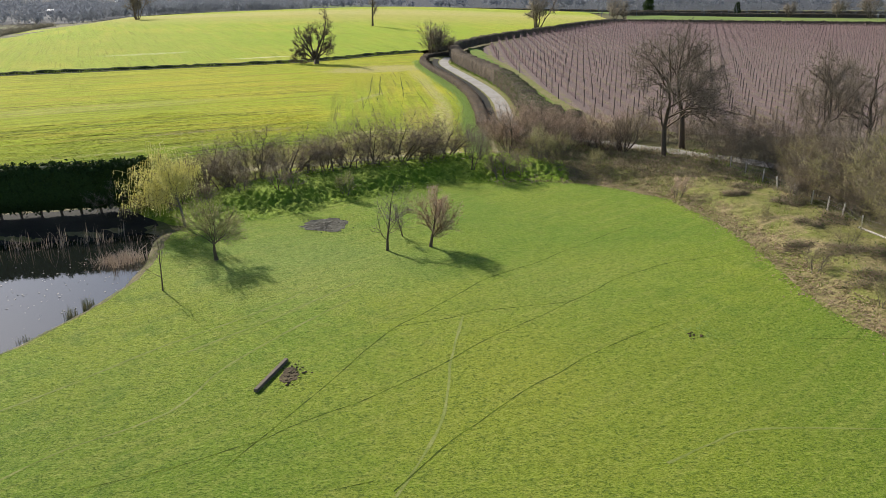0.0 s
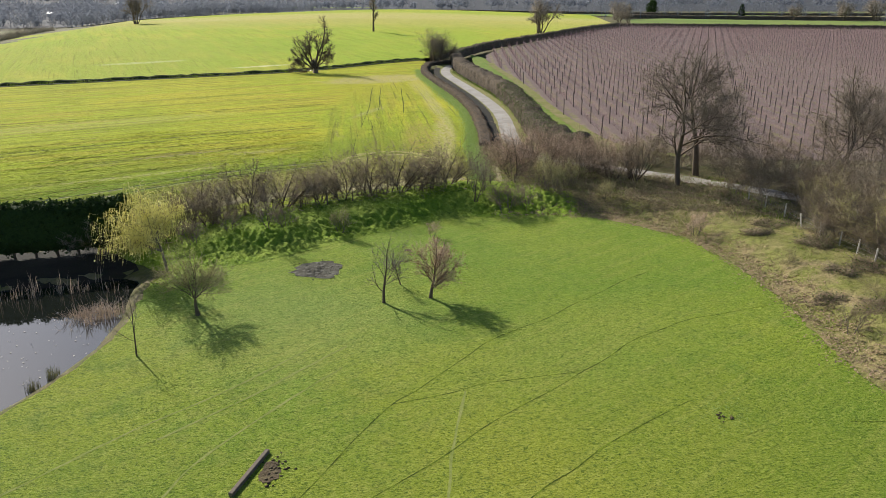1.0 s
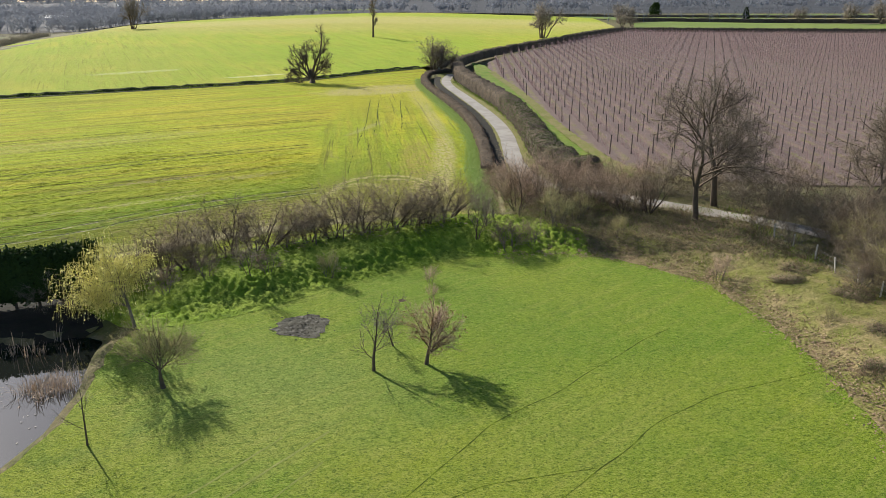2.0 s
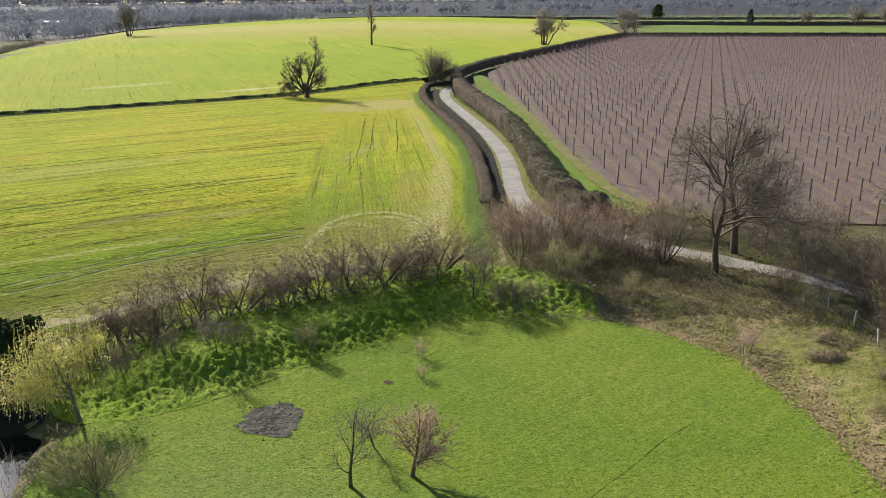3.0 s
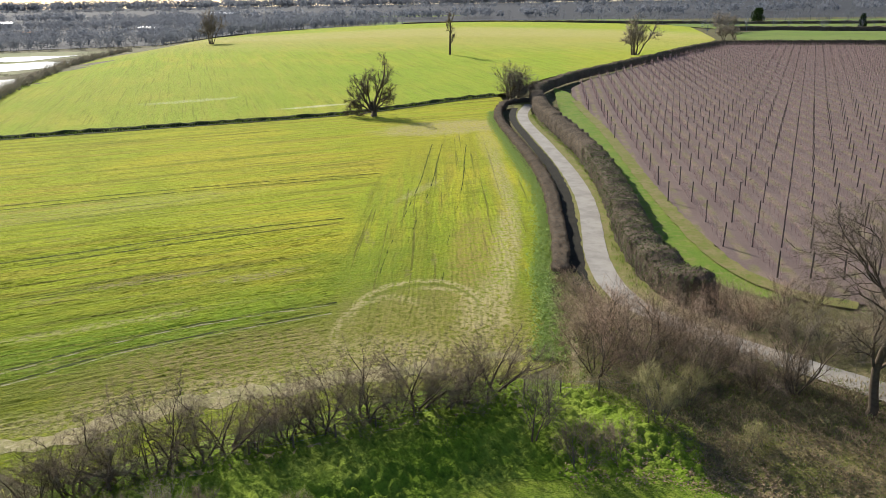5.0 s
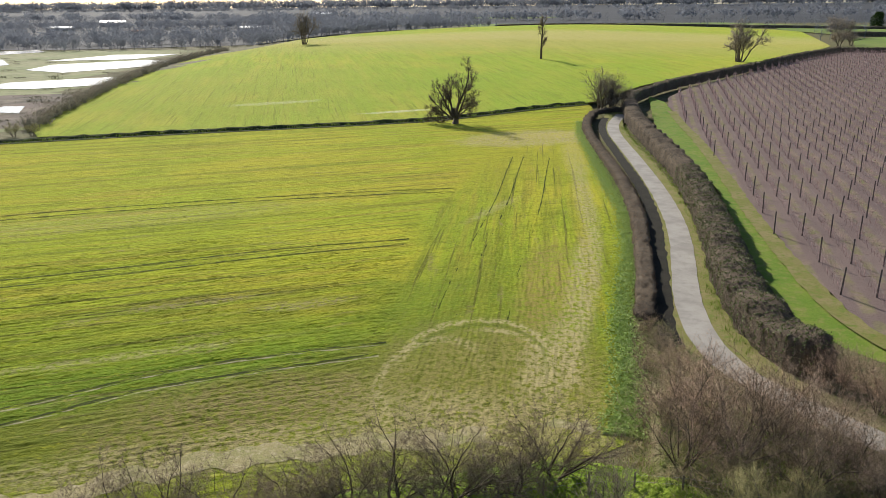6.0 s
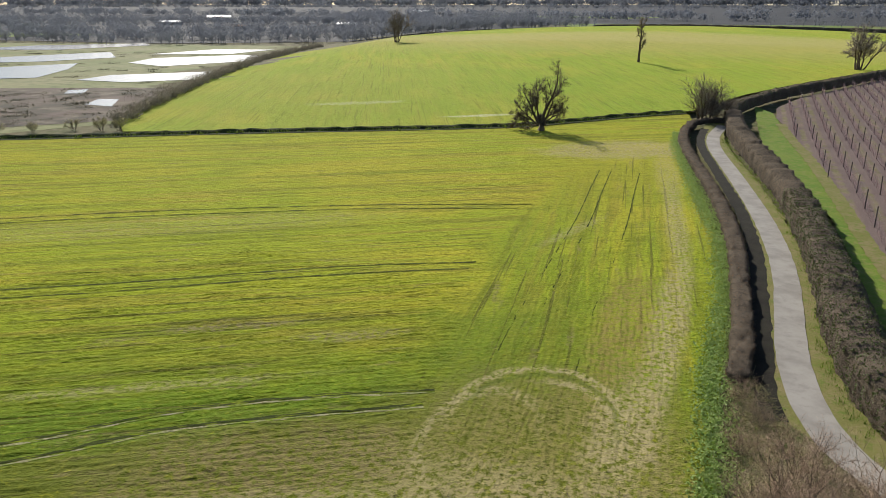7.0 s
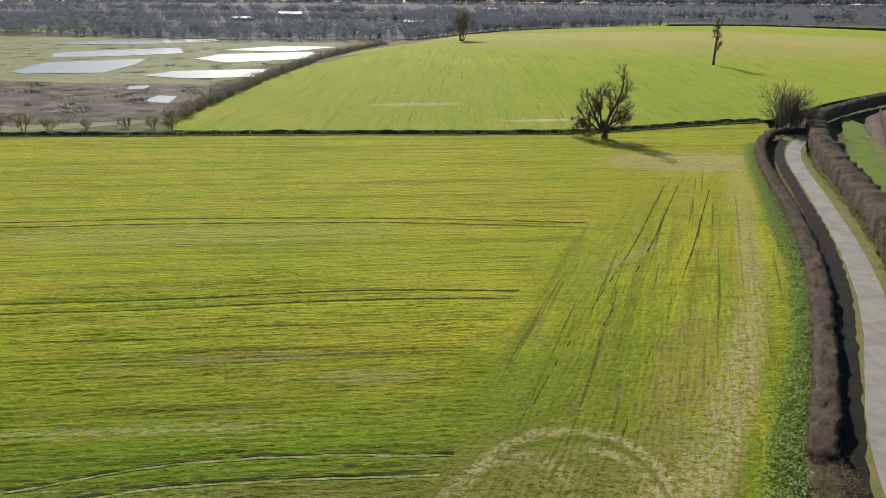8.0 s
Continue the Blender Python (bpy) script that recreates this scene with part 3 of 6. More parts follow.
def make_ground():
    def steps(lo, hi, fine, outer_lo, outer_hi):
        mid = np.arange(lo, hi + fine, fine)
        up, dn, s = [mid[-1]], [mid[0]], fine
        while up[-1] < outer_hi:
            s *= 1.13
            up.append(up[-1] + min(s, 160))
        s = fine
        while dn[-1] > outer_lo:
            s *= 1.2
            dn.append(dn[-1] - min(s, 220))
        return np.r_[dn[:0:-1], mid, up[1:]]

    xs, ys = steps(-42, 48, 0.7, -4300, 4300), steps(20, 98, 0.7, -1500, 4600)
    gx, gy = np.meshgrid(xs, ys)
    gz = terrain(gx, gy) - 0.9 * ease((gy - 128) / 50) * ease((gx + 110) / 40) * ease((80 - gx) / 30) * (1 - ease((gy - 300) / 40))
    idx = np.arange(gx.size).reshape(gx.shape)
    q = np.stack([idx[:-1, :-1], idx[:-1, 1:], idx[1:, 1:], idx[1:, :-1]], -1).reshape(-1, 4)
    ob = solid("ground", np.stack([gx, gy, gz], -1), q, None, M_ROUGH, smooth=True)
    return tagged(ob, "rough grassy ground with dead leaves, reaching to the horizon", "ground", kind="structure")


make_ground()
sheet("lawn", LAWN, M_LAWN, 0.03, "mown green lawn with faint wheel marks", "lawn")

BANK = [(-23, 57.2), (-20.6, 55.6), (-17.2, 56.2), (-14.5, 57.4), (-11.0, 60.1), (-8.4, 62.5), (-5.8, 64.5), (-2.3, 67.1), (2.2, 69.8), (5.4, 69.7), (9.6, 70.4), (12.8, 69.8), (12.6, 74), (9, 77.5), (4.5, 79.8), (1, 79.8), (-5, 77), (-12, 73.5), (-19, 70), (-24, 65.5), (-28, 61.5)]
LITTER = [(11.5, 70.2), (14.0, 69.2), (17.0, 66.8), (20.0, 63.6), (21.7, 56.8), (22.4, 51), (22.1, 44), (22.1, 39.8), (23.2, 35.8), (24.9, 29.8), (27.0, 20), (31, 20), (31.5, 35), (31.5, 50), (29.5, 62), (27.5, 69), (23, 72.6), (18, 74.2), (11.2, 73.6)]
sheet("bank", BANK, M_BANK, 0.05, "lumpy green grass bank along the lawn", "bank", cell=0.17, lumps=0.36)
sheet("leafy_margin", LITTER, M_LITTER, 0.05, "margin of dead leaves and thin grass beside the lawn", "leaf litter", cell=0.26, lumps=0.16)

LANE = [(1.6, 221), (0.6, 213), (0.2, 205), (1.0, 193), (4.7, 170), (7.6, 150.5), (9.1, 136.5), (9.6, 126.5),
        (9.5, 118), (9.3, 110.9), (9.4, 105), (10.1, 99.3), (11.4, 95.2), (13.1, 92.0), (15.4, 88.6), (18.4, 85.0), (21.5, 82.3), (24.5, 79.8), (28.0, 77), (32.0, 73.6), (36.5, 67), (41, 55), (45, 40), (50, 15)]
FIELD = [(-260, 76), (-36, 72), (-24, 66), (-19, 70.5), (-12, 74), (-5, 77.5), (1.2, 79.5), (5.0, 84), (4.2, 95), (4.4, 103), (4.6, 113), (4.2, 121), (3.6, 134), (1.2, 152), (-2.4, 174),
         (-6.4, 198), (-6.2, 214), (-4.6, 224), (-6.4, 233), (-16, 226), (-27, 215), (-41, 202), (-61, 191.5), (-91, 175.5), (-118, 160), (-137, 149), (-260, 78)]
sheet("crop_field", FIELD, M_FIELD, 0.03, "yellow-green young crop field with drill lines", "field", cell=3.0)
FAR_FIELD = [(-123, 178), (-143, 217), (-163, 262), (-190, 330), (-205, 385), (-205, 430), (-185, 560), (-120, 700), (20, 720), (110, 600), (92, 430), (74, 384), (41, 328), (22, 296), (7, 268),
             (-2, 246), (-4.6, 238), (-7, 234), (-17, 227.5), (-28, 218), (-42, 206), (-62, 195), (-92, 179), (-112, 168)]
sheet("far_field", FAR_FIELD, M_FAR, 0.4, "bright green crop field rising to a low crest", "field", cell=6.0)
ORCHARD = [(12.5, 233), (14.0, 222), (15.2, 205), (17, 186), (18.6, 157), (19.3, 140), (20.8, 118), (23, 104), (27, 97.5), (40, 93.5), (70, 92), (150, 88), (330, 90), (330, 402), (92, 396), (60, 342), (36, 296), (20, 268), (13, 248)]
sheet("orchard_ground", ORCHARD, M_ORCHARD, 0.16, "bare brownish ground under the orchard rows", "ground", cell=7.0)
sheet("grass_strip", [(8, 250), (8.5, 222), (9, 204), (11.5, 184), (14, 165), (16, 150), (16.4, 132), (16.6, 116), (17.5, 106), (20, 100), (24, 96.5), (26.5, 98.5), (22.6, 105), (20.4, 119),
                      (18.9, 141), (18.2, 158), (16.6, 187), (14.6, 206), (13.4, 223), (12, 240)], M_STRIP, 0.05, "mown grass strip between hedge and orchard", "grass strip", cell=3.0)
band("orchard_margin", [(13.0, 226), (13.9, 216), (14.7, 205), (16.4, 186), (17.9, 157), (18.6, 140), (20.1, 118), (22.0, 105), (25.5, 98.6), (30, 96)], 1.9, M_VERGE, 0.19, "straw-coloured grass margin along the orchard", "margin", 0.7, 0.18)
sheet("lane_verge", [(1.8, 226), (2.2, 205), (4.4, 188), (7.8, 168), (10.4, 150), (11.6, 136), (12.2, 120), (11.9, 110), (12.5, 102), (14.5, 97.5), (17.5, 95), (15, 91), (8, 98), (7.4, 106), (7.6, 120), (7.2, 136),
                     (5.6, 150), (2.6, 169), (-1.2, 193), (-2.2, 207), (-2, 226)], M_VERGE, 0.04, "narrow grass verge beside the lane", "verge", cell=3.0)
band("fence_path", [(-24.5, 61.2), (-22.8, 62.2), (-20.0, 63.9), (-17.2, 65.9), (-12.2, 68.5), (-8.4, 70.8), (-4.9, 72.7), (-1.2, 74.4), (2.4, 75.6)], 0.55, M_STRAW, 0.10, "narrow pale straw path along the field fence", "path", 0.5, 0.7)
band("field_margin", [(-40, 66.5), (-28.5, 69.6), (-19.8, 75.6), (-12, 79.0), (-8.2, 80.8), (-0.8, 83.2), (2.2, 84.6)], 1.9, M_STRAW, 0.06, "pale trampled straw margin of the crop field", "margin", 0.5, 0.7)
band("lane", LANE, 2.4, M_LANE, 0.09, "pale worn single-track tarmac lane", "lane", wob=0.05)
# soil sheet whose darkness paints in the evergreen hedge's shade
sheet("pond_shore", [(-22.4, 56.0), (-24.5, 53.6), (-27, 52.6), (-34, 51.0), (-45, 50.4), (-64, 48.6), (-72, 50), (-50, 57), (-36, 59), (-25, 62), (-24, 59)], M_SOIL_SHADE, 0.05, "damp soil between pond and hedge, darkened with painted hedge shade", "soil", cell=1.0)
water = sheet("pond", POND, M_WATER, -0.34, "dark still pond reflecting the sky", "pond")
tagged(water, kind="structure")


# ---------------------------------------------------------------- trees and shrubs
def grow(rng, stems, spec):
    """Limbs as rows of (start, end, radii), and the tips from which twigs spring."""
    segs, tips = [], []
    which = [0]

    def run(p, d, length, r, level):
        last = level == spec["levels"]
        n = max(2, int(spec.get("segs", 4)) - (level > 1))
        step = length / n
        taper = spec.get("taper", 0.45)
        for k in range(n):
            d = d + rng.normal(size=3) * spec["wobble"]
            d[2] += spec["lift"][min(level, len(spec["lift"]) - 1)]
            d = d / np.linalg.norm(d)
            q = p + d * step
            ra, rb = r * (1 - (1 - taper) * k / n), r * (1 - (1 - taper) * (k + 1) / n)
            segs.append((p, q, ra, rb, level, which[0]))
            if last:
                tips.append((p, q, rb))
            elif (k + 1) / n >= spec["clear"][min(level, len(spec["clear"]) - 1)]:
                kids = spec["kids"][min(level, len(spec["kids"]) - 1)]
                count = int(kids) + (rng.random() < kids - int(kids))
                for _ in range(count):
                    a = spec["angle"][min(level, len(spec["angle"]) - 1)] * rng.uniform(0.65, 1.3)
                    u, w = frames_of(d[None])
                    az = rng.uniform(0, 6.283)
                    e = d * math.cos(a) + (u[0] * math.cos(az) + w[0] * math.sin(az)) * math.sin(a)
                    run(q, e, length * spec["ratio"] * rng.uniform(0.7, 1.2), rb * spec.get("thin", 0.62), level + 1)
            p = q
        if not last:
            run(p, d, length * spec["ratio"], r * taper, level + 1)

    for p, d, length, r in stems:
        which[0] += 1
        d = np.array(d, float)
        run(np.array(p, float), d / np.linalg.norm(d), length, r, 0)
    return segs, tips


def plant(name, seed, stems, spec, wood, twig, label, category, leaf=None):
    """A bare tree or shrub: trunk, limbs and a crown of twigs, at the origin."""
    rng = np.random.default_rng(seed)
    segs, tips = grow(rng, stems, spec)
    root = new(name)
    tagged(root, label, category)
    cut = spec.get("trunk_level", 0)
    groups = [("trunk" if len(stems) == 1 else "stem", [s for s in segs if s[4] <= cut and s[5] == k + 1], 6 if len(stems) == 1 else 4) for k in range(len(stems))]
    for title, rows, sides in groups + [("branchwork", [s for s in segs if s[4] > cut], 3)]:
        if rows and title != "branchwork":
            solid(title, *tube([rows[0][0]] + [s[1] for s in rows], [rows[0][2] * 1.15] + [s[3] for s in rows], sides), None, wood, root, smooth=True)
        elif rows:
            v, q = rods([s[0] for s in rows], [s[1] for s in rows], np.array([s[2] for s in rows]), np.array([s[3] for s in rows]), sides)
            solid(title, v, q, None, wood, root, smooth=True)["kind"] = "stuff"
    a, b = np.array([t[0] for t in tips]), np.array([t[1] for t in tips])
    k = spec["twigs"]
    idx = np.repeat(np.arange(len(a)), k)
    s = rng.uniform(0, 1, len(idx))[:, None]
    p = a[idx] * (1 - s) + b[idx] * s
    d = (b - a)[idx]
    d /= np.linalg.norm(d, axis=1, keepdims=True) + 1e-9
    d = d + rng.normal(size=d.shape) * spec.get("spread", 0.7)
    d[:, 2] += spec.get("twig_lift", 0.2)
    d /= np.linalg.norm(d, axis=1, keepdims=True)
    ln = spec["twig"] * rng.uniform(0.4, 1.3, len(idx))[:, None]
    v, t = spikes(p, p + d * ln, spec["twig_r"])
    solid("crown", v, None, t, twig, root)["kind"] = "stuff"
    if leaf:
        mat, count, size, title = leaf
        pick = rng.integers(0, len(p), count)
        v, t = leaves(rng, (p + d * ln * rng.uniform(0, 1, (len(p), 1)))[pick], size)
        solid(title, v, None, t, mat, root)
    return root


def fan(rng, count, spread, r, length, base=0.25):
    """Stems that spring from one stool and lean apart."""
    out = []
    for k in range(count):
        az = k * 6.283 / count + rng.uniform(-0.5, 0.5)
        lean = spread * rng.uniform(0.3, 1.1)
        out.append(((base * math.cos(az), base * math.sin(az), -0.15), (math.cos(az) * lean, math.sin(az) * lean, 1.0), length * rng.uniform(0.8, 1.15), r * rng.uniform(0.7, 1.2)))
    return out


SHRUB = dict(levels=2, wobble=0.13, lift=(0.04, 0.05, 0.03), clear=(0.3, 0.3), kids=(1.6, 1.4), angle=(0.6, 0.7), ratio=0.55, twigs=5, twig=0.5, twig_r=0.005, segs=4, spread=0.6, thin=0.5)
SCRUB = dict(SHRUB, levels=2, kids=(1.9, 1.7), clear=(0.2, 0.2), angle=(0.8, 0.8), wobble=0.2, segs=3, twigs=3, twig=0.66, twig_r=0.0075, spread=0.85, thin=0.6)
OAK = dict(levels=4, wobble=0.17, lift=(0.03, 0.02, 0.03, 0.03, 0.0), clear=(0.45, 0.3, 0.3, 0.3), kids=(1.7, 1.5, 1.4, 1.3), angle=(0.9, 0.85, 0.8, 0.8), ratio=0.63, thin=0.55, taper=0.55, twigs=2, twig=0.7, twig_r=0.0065, segs=5, spread=0.8)
YOUNG = dict(levels=2, wobble=0.07, lift=(0.05, 0.10, 0.06), clear=(0.3, 0.25), kids=(2.0, 1.3), angle=(0.8, 0.7), ratio=0.66, taper=0.4, twigs=4, twig=0.42, twig_r=0.0042, segs=5, spread=0.5, thin=0.45)


def put(ob, x, y, scale=1.0, turn=0.0, tilt=0.0, z=None, wide=None):
    s = wide or scale
    return pose(x, y, ground_at(x, y) - 0.05 if z is None else z, tilt, 0, turn) @ Matrix.Diagonal((s, s, scale, 1))


def spread_out(kinds, places, group, label=""):
    """Sets each kind down once and copies it to its other places: (kind, x, y, scale, turn, wide)."""
    used = set()
    rows = [(kinds[k], m) for k, m in places]
    for ob, m in rows:
        if ob.name in used:
            c = copy_thing(ob, m)
        else:
            used.add(ob.name)
            continue
        if group:
            c["group"] = group
    used = set()
    for ob, m in rows:
        if ob.name not in used:
            used.add(ob.name)
            ob.matrix_basis = m
            if group:
                ob["group"] = group


rng0 = np.random.default_rng(5)
# the row of shrubs between lawn bank and field
ROW = dict(SHRUB, clear=(0.25, 0.2, 0.2), levels=3, segs=3, kids=(1.9, 1.4, 1.0), angle=(0.8, 0.8, 0.7), lift=(0.0, 0.03, 0.04, 0.03), wobble=0.2, ratio=0.6, thin=0.5, taper=0.45, twigs=4, twig=0.48, twig_r=0.0046, spread=0.7, twig_lift=0.15)
hedge_shrubs = [plant("shrub", 10 + k, fan(np.random.default_rng(40 + k), (4, 5, 3, 6)[k], (0.55, 0.45, 0.7, 0.5)[k], 0.075, (1.95, 2.1, 1.75, 2.0)[k]), ROW, M_BARK, (M_TWIG_GREY, M_TWIG_BROWN, M_TWIG_GREY, M_TWIG_BROWN)[k],
                      ("bare grey many-stemmed shrub in a loose row", "bare brown many-stemmed shrub in a loose row")[k % 2], "shrub") for k in range(4)]
line = resample([(-26.5, 60.5), (-23.5, 63.0), (-19.5, 67.2), (-15.5, 69.0), (-11, 71.0), (-6.5, 73.4), (-2.5, 75.6), (0.6, 77.0)], 1.35)
places = []
for k, (x, y) in enumerate(line):
    s = rng0.uniform(0.8, 1.3)
    places.append((k % 4, put(None, x + rng0.uniform(-0.5, 0.5), y + rng0.uniform(-0.6, 0.6), s, rng0.uniform(0, 360), wide=s * 0.95)))
spread_out(hedge_shrubs, places, "shrubs along the field edge")

# tall russet thicket by the bend of the lane
thicket = [plant("thicket_bush", 30 + k, fan(np.random.default_rng(60 + k), 9, 0.62, 0.045, 2.9), dict(SCRUB, kids=(2.0, 1.8), twigs=3, twig_r=0.006, twig=0.72), M_BARK, (M_TWIG_RED, M_TWIG_TAN)[k], ("dense bare bush with russet twigs", "dense bare bush with brown twigs")[k], "bush") for k in range(2)]
spread_out(thicket, [(k, put(None, x, y, s, t)) for k, x, y, s, t in (
    (0, 7.2, 80.2, 1.15, 0), (1, 10.4, 81.6, 1.1, 80), (0, 9.0, 84.4, 0.95, 200), (0, 12.6, 84.0, 0.95, 130), (1, 6.4, 85.2, 0.7, 30), (1, 13.5, 79.6, 0.9, 310),
    (0, 15.8, 82.0, 0.85, 20), (1, 17.0, 78.6, 0.8, 255), (0, 11.6, 86.6, 0.9, 10), (1, 13.6, 86.0, 0.85, 145), (0, 8.0, 87.6, 0.85, 290), (0, 8.6, 91.0, 0.7, 95), (1, 15.2, 84.6, 0.8, 205), (0, 17.6, 91.8, 0.7, 15), (0, 19.6, 89.2, 0.8, 75), (1, 18.6, 94.0, 0.65, 175), (1, 22.4, 90.4, 0.85, 275), (0, 5.6, 92.8, 0.42, 66), (1, 6.6, 96.6, 0.4, 166), (0, 5.7, 99.8, 0.36, 266), (0, 24.2, 97.5, 0.45, 100), (1, 26.5, 95.5, 0.6, 12), (0, 20.0, 91.5, 0.5, 40), (1, 30.5, 92.5, 0.7, 77))], "thicket by the lane")

# grey scrub east of the fence, and round the oaks
scrub = [plant("scrub_bush", 50 + k, fan(np.random.default_rng(80 + k), 7, 0.75, 0.034, 2.1), SCRUB, M_BARK_GREY, (M_TWIG_GREY, M_TWIG_OLIVE, M_TWIG_BROWN)[k],
               ("tangled bare grey scrub bush", "tangled olive-twigged scrub bush", "tangled bare brown scrub bush")[k], "bush") for k in range(3)]
places = []
for k in range(30):
    x, y = rng0.uniform(32.5, 66), rng0.uniform(28, 82)
    if x < 33.5 + max(0, y - 62) * -0.12 or (y > 70 and x < 33):
        continue
    if abs(x - np.interp(y, [15, 40, 55, 67, 73.6, 77, 79.8], [50, 45, 41, 36.5, 32, 28, 24.5])) < 2.6:
        continue
    places.append((int(rng0.integers(0, 3)), put(None, x, y, rng0.uniform(1.3, 2.0), rng0.uniform(0, 360))))
for k, x, y, s in ((2, 16.6, 81.4, 0.8), (0, 22.0, 85.6, 0.9), (2, 26.0, 85.2, 1.0), (0, 29.0, 80.6, 0.9), (2, 30.6, 75.8, 0.9), (0, 31.6, 79.0, 1.1), (2, 34.0, 83.5, 1.2), (0, 30.0, 84.0, 1.0), (2, 37.5, 86.5, 1.2), (0, 32.5, 88, 1.0), (1, 24.0, 87.2, 0.9), (2, 21.0, 87.5, 0.8), (0, 28.5, 88.5, 1.0), (2, 34.2, 74.5, 1.1), (0, 36.5, 70.0, 1.3), (0, 31.0, 65.0, 0.75), (2, 19.5, 80.0, 0.6), (2, 27.6, 73.6, 0.7), (0, 28.8, 69.6, 0.75), (1, 27.4, 47.5, 0.55), (0, 28.6, 39.5, 0.6), (2, 26.6, 32.5, 0.5), (0, 29.4, 60.0, 0.55), (1, 24.8, 55.0, 0.35), (0, 32.0, 60.5, 0.8), (1, 33.8, 52, 1.4), (1, 34.4, 46, 1.5), (2, 34.2, 40, 1.5), (0, 35.5, 57, 1.6), (1, 36.5, 49, 1.7), (0, 37, 43, 1.7), (1, 36, 36, 1.5)):
    places.append((k, put(None, x, y, s, rng0.uniform(0, 360))))
for x, y in resample([(31.5, 30), (32.6, 40), (32.6, 50), (31.6, 58), (31.2, 64), (31.0, 69.5)], 2.3):
    places.append((int(rng0.integers(0, 3)), put(None, x + rng0.uniform(-0.2, 1.6), y + rng0.uniform(-0.8, 0.8), rng0.uniform(0.95, 1.5), rng0.uniform(0, 360))))
for x, y in resample([(36.5, 40), (37.0, 52), (35.0, 62), (33.4, 69.0)], 2.8):
    places.append((int(rng0.integers(0, 3)), put(None, x + rng0.uniform(-0.8, 0.8), y + rng0.uniform(-0.8, 0.8), rng0.uniform(1.2, 1.9), rng0.uniform(0, 360))))
spread_out(scrub, places, "scrub beyond the fence")

# oaks beside the lane
oaks = [plant("oak_tree", 70 + k, [((0, 0, -0.3), (0.05, 0.02, 1), 5.2, 0.30)], OAK, M_BARK, M_TWIG_GREY, "tall bare oak with spreading limbs", "tree") for k in range(2)]
spread_out(oaks, [(0, put(None, 22.9, 76.4, 1.1, 20)), (1, put(None, 26.6, 81.8, 1.18, 150)), (1, put(None, 37.6, 74.0, 1.0, 10)), (0, put(None, 46.0, 80.0, 1.0, 200)), (1, put(None, 44.5, 62.0, 0.85, 250))], "bare oaks beside the lane")

# young trees on the lawn
a = plant("young_tree", 91, [((0, 0, -0.1), (0.02, 0, 1), 2.0, 0.085)], YOUNG, M_BARK, M_BARK_GREY, "slender bare young tree on the lawn", "tree")
a.matrix_basis = put(a, -3.95, 49.85, 1.15, wide=1.35)
a = plant("young_tree", 92, [((0, 0, -0.1), (-0.02, 0, 1), 1.4, 0.06)], YOUNG, M_BARK, M_BARK_GREY, "small bare young tree between two taller ones", "tree")
a.matrix_basis = put(a, -3.0, 53.1)
a = plant("young_tree", 93, [((0, 0, -0.1), (0.0, 0, 1), 1.75, 0.085)], dict(YOUNG, kids=(3.0, 2.0), clear=(0.35, 0.2), twigs=6), M_BARK, M_TWIG_RED, "young tree with a few withered russet leaves", "tree", (M_LEAF_BROWN, 700, 0.05, "withered_leaves"))
a.matrix_basis = put(a, -0.9, 50.7, 1.22, wide=1.6)
a = plant("young_tree", 94, [((0, 0, -0.1), (-0.06, 0.0, 1), 2.6, 0.06)], dict(YOUNG, kids=(1.5, 1.0), ratio=0.42, twigs=3), M_BARK, M_BARK_GREY, "thin leaning bare sapling near the pond", "tree")
a.matrix_basis = put(a, -17.2, 42.3, 1.0)
a = plant("crab_tree", 95, [((0, 0, -0.1), (-0.1, 0, 1), 1.0, 0.13)], dict(SHRUB, levels=3, clear=(0.7, 0.2, 0.2), kids=(6.0, 2.2, 1.8), angle=(0.75, 0.6, 0.6), ratio=0.95, segs=3, twigs=7, twig=0.45, lift=(0.0, 0.06, 0.05, 0.02)), M_BARK, M_TWIG_OLIVE, "low bushy bare tree with olive twigs", "tree")
a.matrix_basis = put(a, -15.5, 47.9, 1.32)


